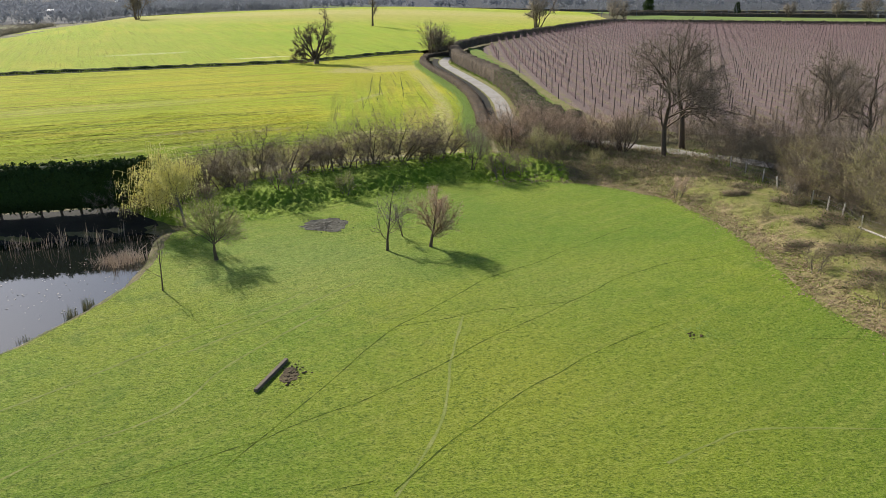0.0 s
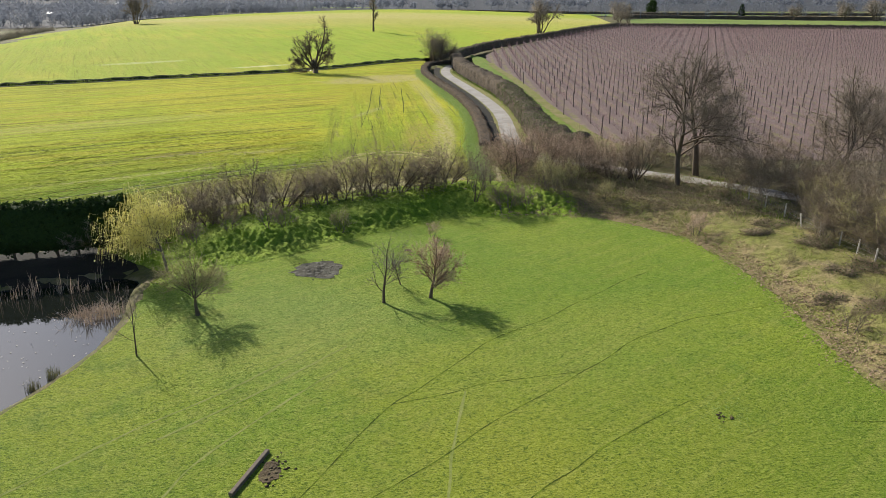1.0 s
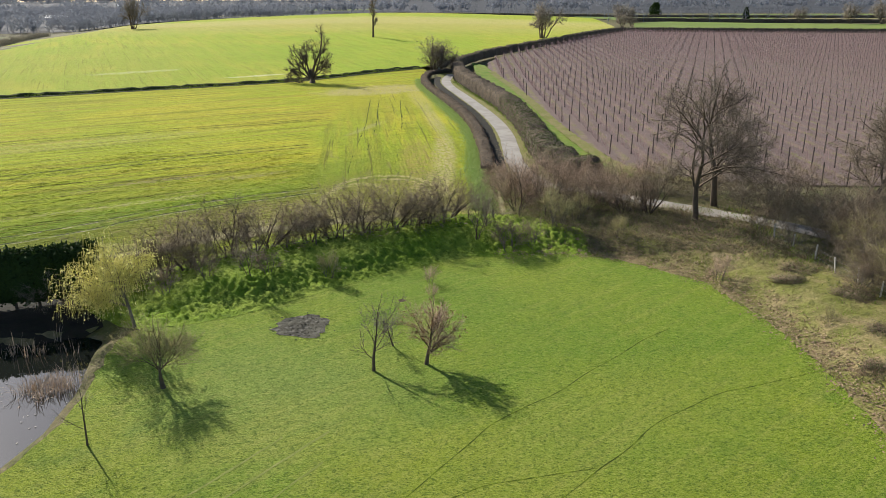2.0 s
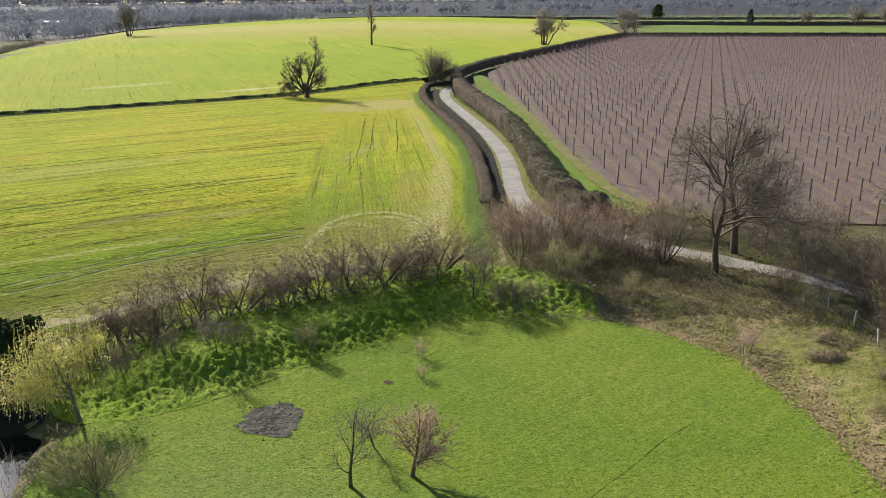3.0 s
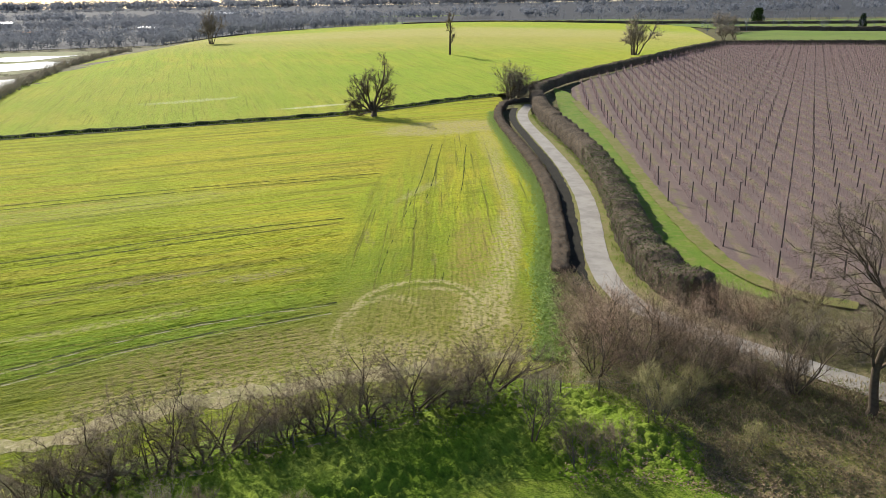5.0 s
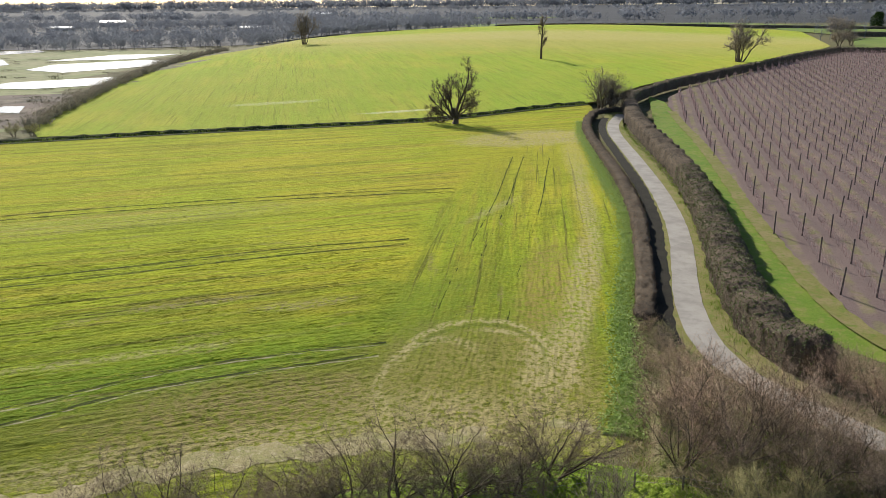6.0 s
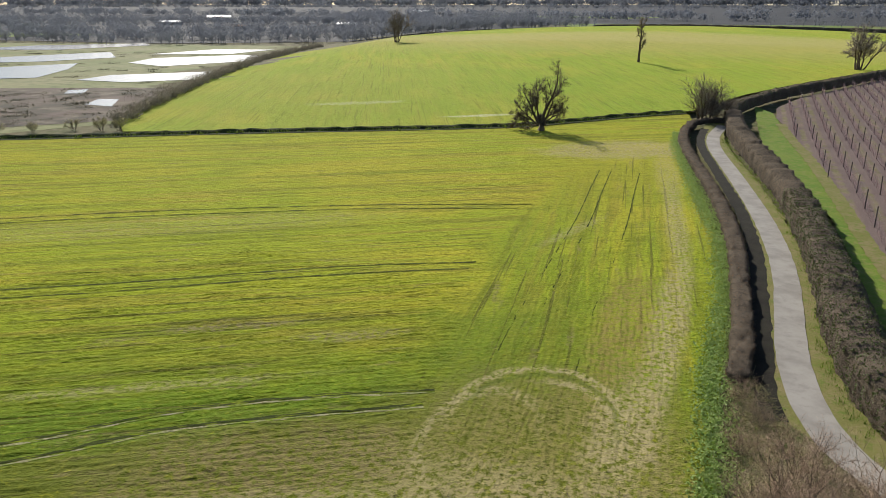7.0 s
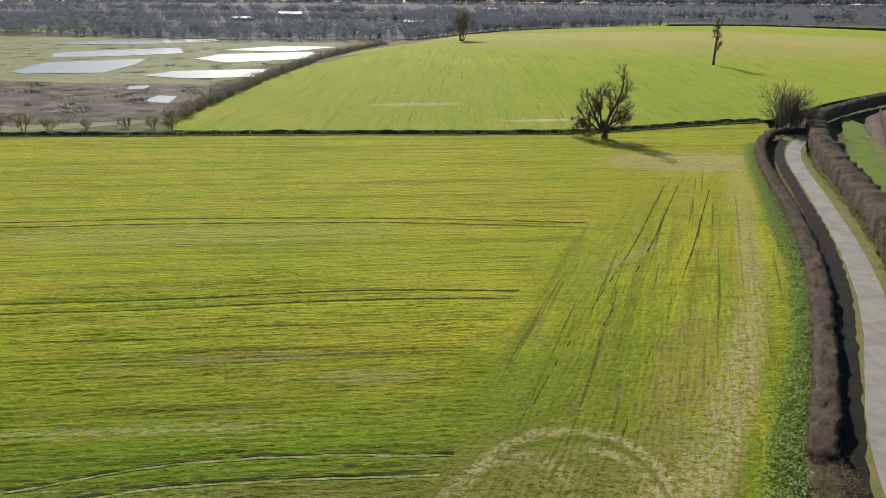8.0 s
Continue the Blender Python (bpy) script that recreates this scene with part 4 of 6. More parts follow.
def weeping_willow(x, y):
    rng = np.random.default_rng(7)
    root = tagged(new("weeping_willow"), "small weeping willow with yellow-green hanging shoots", "tree")
    spec = dict(OAK, levels=2, wobble=0.09, lift=(0.0, 0.05, -0.03), kids=(2.2, 2.0), twigs=1, segs=5, ratio=0.72, angle=(0.95, 0.7))
    segs, tips = grow(rng, [((0, 0, -0.2), (-0.04, 0.02, 1), 2.6, 0.10)], spec)
    for title, rows, sides in (("trunk", [s for s in segs if s[4] == 0], 6), ("branchwork", [s for s in segs if s[4] > 0], 4)):
        v, q = rods([s[0] for s in rows], [s[1] for s in rows], np.array([s[2] for s in rows]), np.array([s[3] for s in rows]), sides)
        solid(title, v, q, None, M_BARK_GREY, root, smooth=True)
    ends = np.array([t[1] for t in tips])
    idx = rng.integers(0, len(ends), 1500)
    p = ends[idx] + rng.normal(size=(1500, 3)) * 0.16
    az = rng.uniform(0, 6.283, 1500)
    out = np.stack([np.cos(az), np.sin(az), np.zeros(1500)], 1) * rng.uniform(0.1, 0.5, (1500, 1))
    q = p + out + np.array([0, 0, 0.12])
    drop = rng.uniform(0.3, 1.3, (1500, 1))
    e = q + out * 0.4 - np.array([[0, 0, 1.0]]) * np.minimum(drop, np.maximum(q[:, 2:3] - 0.9, 0.2))
    v1, q1 = rods(p, q, 0.008, 0.007, 3)
    solid("shoot", v1, q1, None, M_WILLOW, root)["kind"] = "stuff"
    v2, t2 = spikes(q, e, 0.010)
    solid("hanging_shoot", v2, None, t2, M_WILLOW, root)["kind"] = "stuff"
    f = rng.uniform(0, 1, (1500, 2, 1))
    pts = (q[:, None] * (1 - f) + e[:, None] * f).reshape(-1, 3)
    v, t = leaves(rng, pts, 0.06)
    solid("leaves", v, None, t, M_WILLOW, root)
    root.matrix_basis = put(root, x, y, 1.15, 15, wide=1.3)


weeping_willow(-20.3, 55.9)

# single shrubs round the lawn
single = [plant("lone_shrub", 100 + k, fan(np.random.default_rng(120 + k), 7, 0.42, 0.03, 1.25), dict(SHRUB, twig=0.4, twigs=4, twig_r=0.004, kids=(1.3, 1.2)), M_BARK_GREY, (M_TWIG_BROWN, M_TWIG_RED, M_TWIG_OLIVE)[k],
                ("bare grey shrub at the lawn's edge", "low bare shrub with reddish twigs", "bare olive-twigged shrub beside the lawn")[k], "shrub") for k in range(3)]
spread_out(single, [(k, put(None, x, y, s, t)) for k, x, y, s, t in (
    (0, 5.6, 71.0, 1.35, 0), (0, 7.6, 71.9, 1.1, 70), (1, 20.9, 63.9, 0.95, 20), (0, 23.9, 44.6, 0.85, 140), (0, 29.2, 59.6, 1.0, 230), (2, 24.9, 38.4, 0.85, 10), (1, -1.0, 63.8, 0.6, 60), (2, -8.7, 64.4, 1.0, 33),
    (1, -0.8, 60.9, 0.45, 90), (2, 10.1, 74.6, 1.6, 190), (0, -13.2, 63.4, 0.9, 45), (2, 15.3, 72.5, 0.9, 300), (2, 12.2, 76.5, 1.2, 100), (0, -17.5, 62.5, 0.9, 200), (0, -20.0, 61.0, 1.0, 100), (2, -22.5, 59.4, 0.8, 5), (1, 28.0, 36.5, 0.9, 15), (2, 27.0, 31.0, 1.0, 25))], "single shrubs")
st = plant("small_tree", 140, [((0, 0, -0.1), (0.0, 0, 1), 2.2, 0.07), ((0.15, 0.1, -0.1), (0.2, 0.1, 1), 2.0, 0.05)], dict(YOUNG, twig=0.5), M_BARK, M_TWIG_GREY, "bare young tree on the grassy bank", "tree")
spread_out([st], [(0, put(None, 2.9, 72.3, 1.05, 0)), (0, put(None, 3.9, 74.5, 0.8, 90)), (0, put(None, -14.2, 62.4, 0.75, 180))], "bare trees on the bank")
leaner = plant("coppiced_willow", 150, fan(np.random.default_rng(151), 7, 0.7, 0.09, 2.6), dict(SHRUB, twig=0.6, lift=(0.0, 0.05, 0.04)), M_BARK, M_TWIG_BROWN, "coppiced tree with dark leaning stems", "tree")
spread_out([leaner], [(0, put(None, 19.4, 78.9, 1.0, 0))], "")

# trees in the fields
dead = plant("pollard_willow", 163, [((0, 0, -0.3), (0.05, 0, 1), 2.4, 0.85), ((-0.4, 0, 1.5), (-0.85, 0.1, 1), 5.8, 0.34), ((0.25, 0, 1.7), (0.12, 0.1, 1), 7.6, 0.36), ((0.4, 0.2, 1.6), (0.42, -0.2, 1), 5.4, 0.26),
                                     ((-0.5, 0, 1.2), (-1.3, -0.3, 0.6), 4.4, 0.22), ((-0.5, 0, 1.0), (-1.7, -0.4, 0.2), 3.8, 0.14), ((-0.2, 0.3, 1.8), (-0.55, 0.4, 1), 5.6, 0.26), ((0.4, 0.0, 1.4), (0.9, 0.3, 0.8), 3.6, 0.18)],
             dict(OAK, wobble=0.12, levels=3, segs=6, kids=(1.7, 1.1, 0.6), angle=(0.75, 0.65, 0.6), lift=(0.03, 0.07, 0.07, 0.05), clear=(0.3, 0.25, 0.3), twigs=2, twig=0.9, twig_r=0.012, ratio=0.42, thin=0.55, taper=0.4), M_BARK, M_BARK, "old split willow, bare, on the field edge", "tree")
dead.matrix_basis = put(dead, -33.6, 202.0, 1.02, 0)
lone = plant("field_tree", 171, [((0, 0, -0.3), (0.0, 0, 1), 10.0, 0.4)], dict(OAK, levels=3, wobble=0.07, segs=8, kids=(1.5, 0.9, 0.8), ratio=0.26, angle=(0.95, 0.8, 0.8), clear=(0.35, 0.3, 0.3), twigs=1, twig=0.9, twig_r=0.018, lift=(0.05, 0.04, 0.03, 0.0)), M_BARK, M_TWIG_BROWN, "lone bare tree standing in the far field", "tree")
spread_out([lone], [(0, put(None, -30.2, 332, 1.2, 30))], "")
clump = plant("alder_clump", 181, fan(np.random.default_rng(182), 11, 0.3, 0.13, 4.6, 1.2), dict(SHRUB, twigs=4, twig=0.9, twig_r=0.013, kids=(1.8, 1.5), clear=(0.15, 0.2), thin=0.55, angle=(0.7, 0.8)), M_BARK, M_TWIG_GREY, "clump of bare many-stemmed trees beside the lane", "tree")
spread_out([clump], [(0, put(None, -2.6, 226.5, 1.15, 0)), (0, put(None, 0.6, 227.5, 0.75, 70))], "")


# ---------------------------------------------------------------- hedges
PROFILE = np.array([(-1, 0), (-1.04, 0.35), (-1.04, 0.75), (-0.96, 0.95), (-0.5, 1.0), (0, 1.02), (0.5, 1.0), (0.96, 0.95), (1.04, 0.75), (1.04, 0.35), (1, 0)])


def hedge(name, line, width, height, label, density, twig, twig_len, twig_r, seed, leaf=None, step=0.6, core=M_HEDGE):
    """A clipped hedge along a line: an uneven body, a coat of twigs, and leaves where given."""
    rng = np.random.default_rng(seed)
    p = resample(line, step)
    s = across(p)
    n, k = len(p), len(PROFILE)
    hh = height * (1 + 0.13 * ripple(p[:, 0], p[:, 1], 1.7, seed) + rng.normal(0, 0.02, n))
    ww = width / 2 * (1 + 0.16 * ripple(p[:, 1], p[:, 0], 1.4, seed + 1) + rng.normal(0, 0.03, n))
    z0 = terrain(p[:, 0], p[:, 1])
    end = np.minimum(1, 0.35 + np.minimum(np.arange(n), np.arange(n)[::-1]) * step / (width * 0.7))
    xy = p[:, None] + s[:, None] * (PROFILE[None, :, :1] * (ww * end)[:, None, None])
    z = z0[:, None] + PROFILE[None, :, 1] * (hh * (0.6 + 0.4 * end))[:, None] - 0.05
    v = np.concatenate([xy, z[..., None]], -1)
    v += rng.normal(0, 0.085, v.shape)
    idx = np.arange(n * k).reshape(n, k)
    q = np.stack([idx[:-1, :-1], idx[:-1, 1:], idx[1:, 1:], idx[1:, :-1]], -1).reshape(-1, 4)
    caps = []
    for row in (idx[0], idx[-1]):
        caps += [(row[0], row[m], row[m + 1]) for m in range(1, k - 1)]
    root = tagged(new(name), label, "hedge")
    solid("body", v, q, np.array(caps), core, root)
    count = int(density * n * step * (width + 2 * height))
    i = rng.integers(0, n - 1, count)
    j = rng.uniform(0.4, k - 1.4, count)
    a, f = j.astype(int), (j % 1)[:, None]
    m = rng.uniform(0, 1, count)[:, None]
    at = (v[i, a] * (1 - f) + v[i, a + 1] * f) * (1 - m) + (v[i + 1, a] * (1 - f) + v[i + 1, a + 1] * f) * m
    mid = np.concatenate([p[i], (z0 + hh * 0.45)[i][:, None]], 1)
    d = at - mid
    d /= np.linalg.norm(d, axis=1, keepdims=True) + 1e-9
    d = d * 0.7 + rng.normal(size=d.shape) * 0.55 + np.array([0, 0, 0.35])
    d /= np.linalg.norm(d, axis=1, keepdims=True)
    vv, t = spikes(at - d * 0.05, at + d * twig_len * rng.uniform(0.4, 1.2, (count, 1)) ** 1.6 * 1.25, twig_r)
    tw = solid("twig_coat", vv, None, t, twig, root)
    tw["kind"] = "stuff"
    if leaf:
        mat, share, size, lo, hi = leaf
        span = rng.uniform(lo, hi, count) * (n - 1)
        pick = rng.random(count) < share
        ii = span.astype(int)[pick]
        aa, ff = a[pick], f[pick]
        pts = v[ii, aa] * (1 - ff) + v[ii, aa + 1] * ff + rng.normal(0, 0.08, (len(ii), 3))
        vv, t = leaves(rng, pts, size)
        lf = solid("foliage", vv, None, t, mat, root)
        lf["kind"] = "stuff"
    return root


hedge("low_hedge", [(2.6, 225.5), (0.2, 224.6), (-2.2, 223), (-4.4, 219.5), (-5.3, 212), (-5.2, 201), (-3.6, 188), (-0.9, 173), (2.7, 152.5), (4.8, 135), (5.4, 121.5), (5.6, 113), (5.6, 106.6), (5.4, 102)], 1.5, 1.05,
      "low clipped bare hedge between field and lane", 40, M_TWIG_BROWN, 0.28, 0.009, 1, (M_LEAF_BROWN, 0.12, 0.07, 0.0, 1.0))
# flat dark strip: paints the low hedge's shadow over ditch and verge
band("roadside_ditch", [(-1.8, 216), (-2.1, 205), (-1.2, 193), (1.6, 175), (5.2, 152), (6.9, 135), (7.15, 122), (7.2, 112), (7.2, 106), (7.2, 101), (7.8, 97.5)], 1.6, M_SOIL_SHADE, 0.06, "ditch strip beside the lane, darkened with painted hedge shade", "ditch", 0.8, 0.2)
hedge("tall_hedge", [(3.4, 226), (3.8, 218), (4.7, 204), (7.6, 184), (9.8, 170), (11.9, 153), (13.0, 136), (13.3, 122), (13.3, 112), (13.9, 104.5), (14.9, 99.6), (16.1, 96.2), (17.6, 93.9)], 2.9, 2.8,
      "tall clipped brown hedge beside the lane", 30, M_TWIG_BROWN, 0.24, 0.009, 2, (M_IVY, 0.6, 0.10, 0.55, 1.0))
hedge("far_hedge", [(3.2, 227), (3.4, 236), (6.5, 247), (14.5, 266), (27, 287), (46, 321), (62, 351), (77, 378), (88, 397)], 2.2, 2.4,
      "clipped hedge curving round the orchard's far edge", 8, M_TWIG_BROWN, 0.3, 0.018, 3, (M_IVY, 0.7, 0.16, 0.0, 1.0), 1.2)
hedge("orchard_end_hedge", [(88, 399), (140, 409), (200, 414), (300, 410)], 2.0, 2.0, "dark hedge behind the orchard", 5, M_TWIG_BROWN, 0.5, 0.03, 5, (M_CONIFER, 0.6, 0.3, 0.0, 1.0), 2.0)


def conifer_hedge():
    rng = np.random.default_rng(11)
    p = resample([(-24.6, 60.6), (-30.4, 59.0), (-36.2, 57.6), (-50, 55.6), (-76, 53.0)], 0.5)
    s = across(p)
    root = tagged(new("conifer_hedge"), "tall dark evergreen hedge behind the pond", "hedge")
    z0 = terrain(p[:, 0], p[:, 1])
    n = len(p)
    prof = PROFILE * [1, 0.83] + [0, 0.17]
    ww = 0.72 * (1 + 0.12 * ripple(p[:, 0], p[:, 1], 0.6, 2))
    hh = 4.15 * (1 + 0.03 * ripple(p[:, 0], p[:, 1], 0.8, 3))
    v = np.concatenate([p[:, None] + s[:, None] * (prof[None, :, :1] * ww[:, None, None]), (z0[:, None] + prof[None, :, 1] * hh[:, None])[..., None]], -1)
    v += rng.normal(0, 0.06, v.shape)
    k = len(prof)
    idx = np.arange(n * k).reshape(n, k)
    q = np.stack([idx[:-1], np.roll(idx, -1, 1)[:-1], np.roll(idx, -1, 1)[1:], idx[1:]], -1).reshape(-1, 4)
    caps = [(row[0], row[m], row[m + 1]) for row in (idx[0], idx[-1]) for m in range(1, k - 1)]
    solid("body", v, q, np.array(caps), M_CONIFER, root)
    count = 17000
    i = (rng.random(count) ** 1.5 * (n - 1)).astype(int)
    a = rng.integers(0, k, count)
    f = rng.uniform(0, 1, count)[:, None]
    at = v[i, a] * (1 - f) + v[i, (a + 1) % k] * f + rng.normal(0, 0.14, (count, 3))
    vv, t = leaves(rng, at, 0.17, 0.4)
    solid("foliage", vv, None, t, M_CONIFER, root)["kind"] = "stuff"
    vt, qt = rods([(0, 0, -0.2)], [(0, 0, 1.3)], 0.11, 0.09, 6)
    me = build_mesh("trunk", vt, qt)
    me.materials.append(M_BARK)
    for x, y in p[2::3]:
        ob = new("trunk", me)
        ob.parent = root
        ob.matrix_basis = pose(x, y, ground_at(x, y))


conifer_hedge()


# ---------------------------------------------------------------- bank, reeds, weeds
def scatter(name, pts, height, width, mat, label, category, lean=0.6, seed=0, per=26, radius=0.22):
    """Tussocks of bent blades at the given places, as one mass."""
    rng = np.random.default_rng(seed)
    pts = np.asarray(pts, float)
    base = np.repeat(pts, per, 0)
    base[:, :2] += rng.normal(0, radius, (len(base), 2))
    z = terrain(base[:, 0], base[:, 1])
    hh = np.repeat(height * rng.uniform(0.6, 1.35, len(pts)), per)
    v, t = blades(rng, np.column_stack([base, z + 0.02]), 1.0, width, lean)
    v = v.reshape(-1, 5, 3)
    b0 = np.column_stack([base, z + 0.02])[:, None]
    d = v - b0
    d[..., 2] *= hh[:, None]
    d[..., :2] *= np.where(np.arange(5)[None, :, None] > 1, hh[:, None, None], 1)
    ob = solid(name, (b0 + d).reshape(-1, 3), None, t, mat)
    return tagged(ob, label, category, kind="stuff")


def inside(poly, count, seed, lo=-99):
    rng = np.random.default_rng(seed)
    p = np.array(poly)
    out = rng.uniform(p.min(0), p.max(0), (count * 4, 2))
    d = signed_distance(poly, out[:, 0], out[:, 1])
    return out[(d < 0) & (d > lo)][:count]


scatter("tussock_grass", inside(BANK, 1500, 1), 0.09, 0.012, M_TUSSOCK, "lush green tussocks covering the bank", "grass", 1.1, 1, 9, 0.16)
scatter("dry_tussocks", inside(LITTER, 420, 2), 0.22, 0.025, M_DRY, "thin dry grass tufts on the margin", "grass", 0.9, 2, 16, 0.25)
scatter("margin_grass", inside(LITTER, 300, 3), 0.25, 0.025, M_TUSSOCK, "green grass tufts among dead leaves", "grass", 0.9, 3, 16, 0.25)
scatter("rough_grass", inside([(12, 71), (30, 62), (30, 80), (18, 84), (8, 90), (4, 86), (2, 79), (10, 76)], 420, 4), 0.38, 0.03, M_DRY, "rough dry grass under the bushes", "grass", 0.9, 4, 14, 0.3)
scatter("rough_weeds", inside([(12, 71), (30, 62), (30, 80), (18, 84), (8, 90), (4, 86), (2, 79), (10, 76)], 420, 5), 0.3, 0.035, M_TUSSOCK, "green weeds under the bushes", "weeds", 0.9, 5, 14, 0.3)
reed_line = resample([(-23.6, 53.6), (-26, 52.6), (-30, 51.6), (-36, 50.8), (-46, 50.4)], 0.22)
scatter("reed_bed", reed_line + np.random.default_rng(3).normal(0, 0.35, reed_line.shape), 1.7, 0.012, M_REED, "pale dead reeds along the pond shore", "reeds", 0.25, 6, 7, 0.15)
scatter("reed_clump", np.random.default_rng(8).normal(0, 1, (75, 2)) * [0.7, 0.6] + [-22.6, 48.4], 1.35, 0.014, M_REED, "clump of pinkish dead reeds in the water", "reeds", 0.55, 7, 16, 0.2)
for k, (x, y) in enumerate(((-22.7, 36.0), (-21.4, 39.0), (-21.0, 40.3))):
    scatter("sedge_tussock", [(x, y), (x + 0.2, y + 0.1), (x - 0.15, y + 0.15)], 0.75, 0.012, M_TWIG_OLIVE, "dark sedge tussock at the water's edge", "sedge", 0.4, 20 + k, 40, 0.13)["kind"] = ""


M_LEAVES = varied("fallen_leaf", (0.24, 0.155, 0.085), (0.50, 0.37, 0.24), rough=0.7)


def fallen_leaves():
    """Dead leaves strewn along the lawn's eastern edge."""
    rng = np.random.default_rng(44)
    p = resample([(5.0, 71.0), (10.5, 71.6), (14.4, 70.1), (17.8, 67.8), (20.9, 64.4), (22.9, 57.0), (23.7, 51), (23.5, 44.5), (23.5, 40.2), (24.6, 36.2), (26.3, 30.0), (28.4, 20)], 0.3)
    s = across(p)
    n = 15000
    i = rng.integers(0, len(p), n)
    q = p[i] + s[i] * (rng.normal(0, 0.8, n) + 0.5 * ripple(p[i][:, 0], p[i][:, 1], 0.9, 2.0))[:, None] + rng.normal(0, 0.3, (n, 2))
    v, t = leaves(rng, np.column_stack([q, terrain(q[:, 0], q[:, 1]) + rng.uniform(0.05, 0.17, n)]), 0.085, 3.0)
    tagged(solid("fallen_leaves", v, None, t, M_LEAVES), "brown fallen leaves strewn along the lawn's edge", "leaves", kind="stuff")


fallen_leaves()


def undergrowth(name, poly, count, height, mat, leaf, label, seed):
    """A low tangle of bramble canes and leaves, as one mass."""
    rng = np.random.default_rng(seed)
    p = inside(poly, count, seed)
    z = terrain(p[:, 0], p[:, 1])
    hump = 0.55 + 0.45 * ripple(p[:, 0], p[:, 1], 1.1, seed)
    a = np.column_stack([p, z + rng.uniform(0, 0.5, len(p)) * height * hump])
    d = np.column_stack([rng.normal(0, 0.5, (len(p), 2)), rng.uniform(0.1, 1.0, len(p)) * height * hump])
    v, t = spikes(a, a + d, 0.011)
    ob = tagged(solid(name, v, None, t, mat), label, "brambles", kind="stuff")
    q = (a + d * rng.uniform(0, 1, (len(p), 1)))[: len(p) // 2]
    v, t = leaves(rng, q, 0.07, 0.5)
    lf = solid("foliage", v, None, t, leaf, ob)
    lf["kind"] = "stuff"


EAST = [(31.5, 30), (31.5, 50), (30.6, 62), (29.8, 69), (34, 72), (30, 80), (24, 84), (20, 88), (23, 92), (30, 89), (44, 86), (66, 84), (66, 60), (64, 30)]
undergrowth("bramble_tangle", EAST, 26000, 1.5, M_TWIG_GREY, M_IVY, "tangled brambles and scrub beyond the fence", 71)
undergrowth("bramble_patch", [(4.5, 78), (12, 72.5), (20, 74), (22, 79), (14, 88), (9.6, 93), (8.3, 97), (7.6, 100.5), (6.4, 103.5), (4.9, 103), (4.8, 96), (4.6, 86)], 8000, 0.9, M_TWIG_OLIVE, M_IVY, "brambles under the thicket by the lane", 72)
undergrowth("bramble_bank", [(12, 71), (20, 68.5), (24, 66), (28.5, 66), (27, 76), (22, 80.5), (14, 80), (9, 76)], 15000, 0.75, M_TWIG_BROWN, M_IVY, "low brambles on the shady bank", 74)
for k, (x, y, r) in enumerate(((28.2, 58.5, 1.6), (27.2, 52.5, 1.3), (26.6, 46.5, 1.8), (28.8, 45.0, 1.5), (25.4, 41.5, 1.4), (28.0, 38.0, 1.8), (25.0, 61.5, 1.2), (26.8, 63.5, 1.5), (29.5, 53.5, 1.6), (29.8, 41.5, 1.6), (26.2, 34.0, 1.6), (29.0, 33.0, 1.8), (24.6, 48.8, 1.1))):
    undergrowth("bramble_clump", [(x - r, y), (x, y - r), (x + r, y), (x, y + r)], 900, 0.75, M_TWIG_BROWN, M_IVY, "low dark bramble clump on the margin", 75 + k)
undergrowth("hedge_bottom", [(-27, 60), (-19.5, 66), (-11, 69.8), (-2.5, 74.4), (1.5, 76.4), (0.5, 78.4), (-7, 75), (-16, 70.8), (-24, 64.8), (-28, 61.5)], 3600, 0.7, M_TWIG_BROWN, M_IVY, "brambles under the shrub row", 73)


verge = resample([(2.0, 205), (4.4, 188), (8.0, 168), (10.6, 150), (11.8, 136), (12.1, 120), (11.6, 110), (12.2, 102), (14.2, 97.2), (17.0, 94.5)], 0.5)
scatter("verge_tufts", np.vstack([verge, verge]) + np.random.default_rng(16).normal(0, 0.35, (len(verge) * 2, 2)), 0.3, 0.03, M_TUSSOCK, "rough grass tufts along the lane verge", "grass", 0.9, 17, 9, 0.25)


def weed_strip():
    rng = np.random.default_rng(31)
    p = resample([(4.0, 84), (4.2, 92), (3.7, 100), (3.7, 106), (4.0, 113), (4.0, 121), (3.2, 136), (0.5, 153), (-2.9, 174), (-5.8, 194), (-6.8, 210)], 0.25)
    s = across(p)
    n = 20000
    i = (rng.random(n) ** 1.3 * (len(p) - 1)).astype(int)
    q = p[i] - s[i] * rng.normal(-0.05, 0.42, n)[:, None] * 1.5
    z = terrain(q[:, 0], q[:, 1]) + np.abs(rng.normal(0, 0.16, n)) * (0.6 + 0.4 * ripple(q[:, 0], q[:, 1], 0.5, 1)) + 0.05
    v, t = leaves(rng, np.column_stack([q, z]), 0.13, 1.2)
    tagged(solid("weed_strip", v, None, t, M_WEED), "lush green weeds along the hedge foot", "weeds", kind="stuff")


weed_strip()


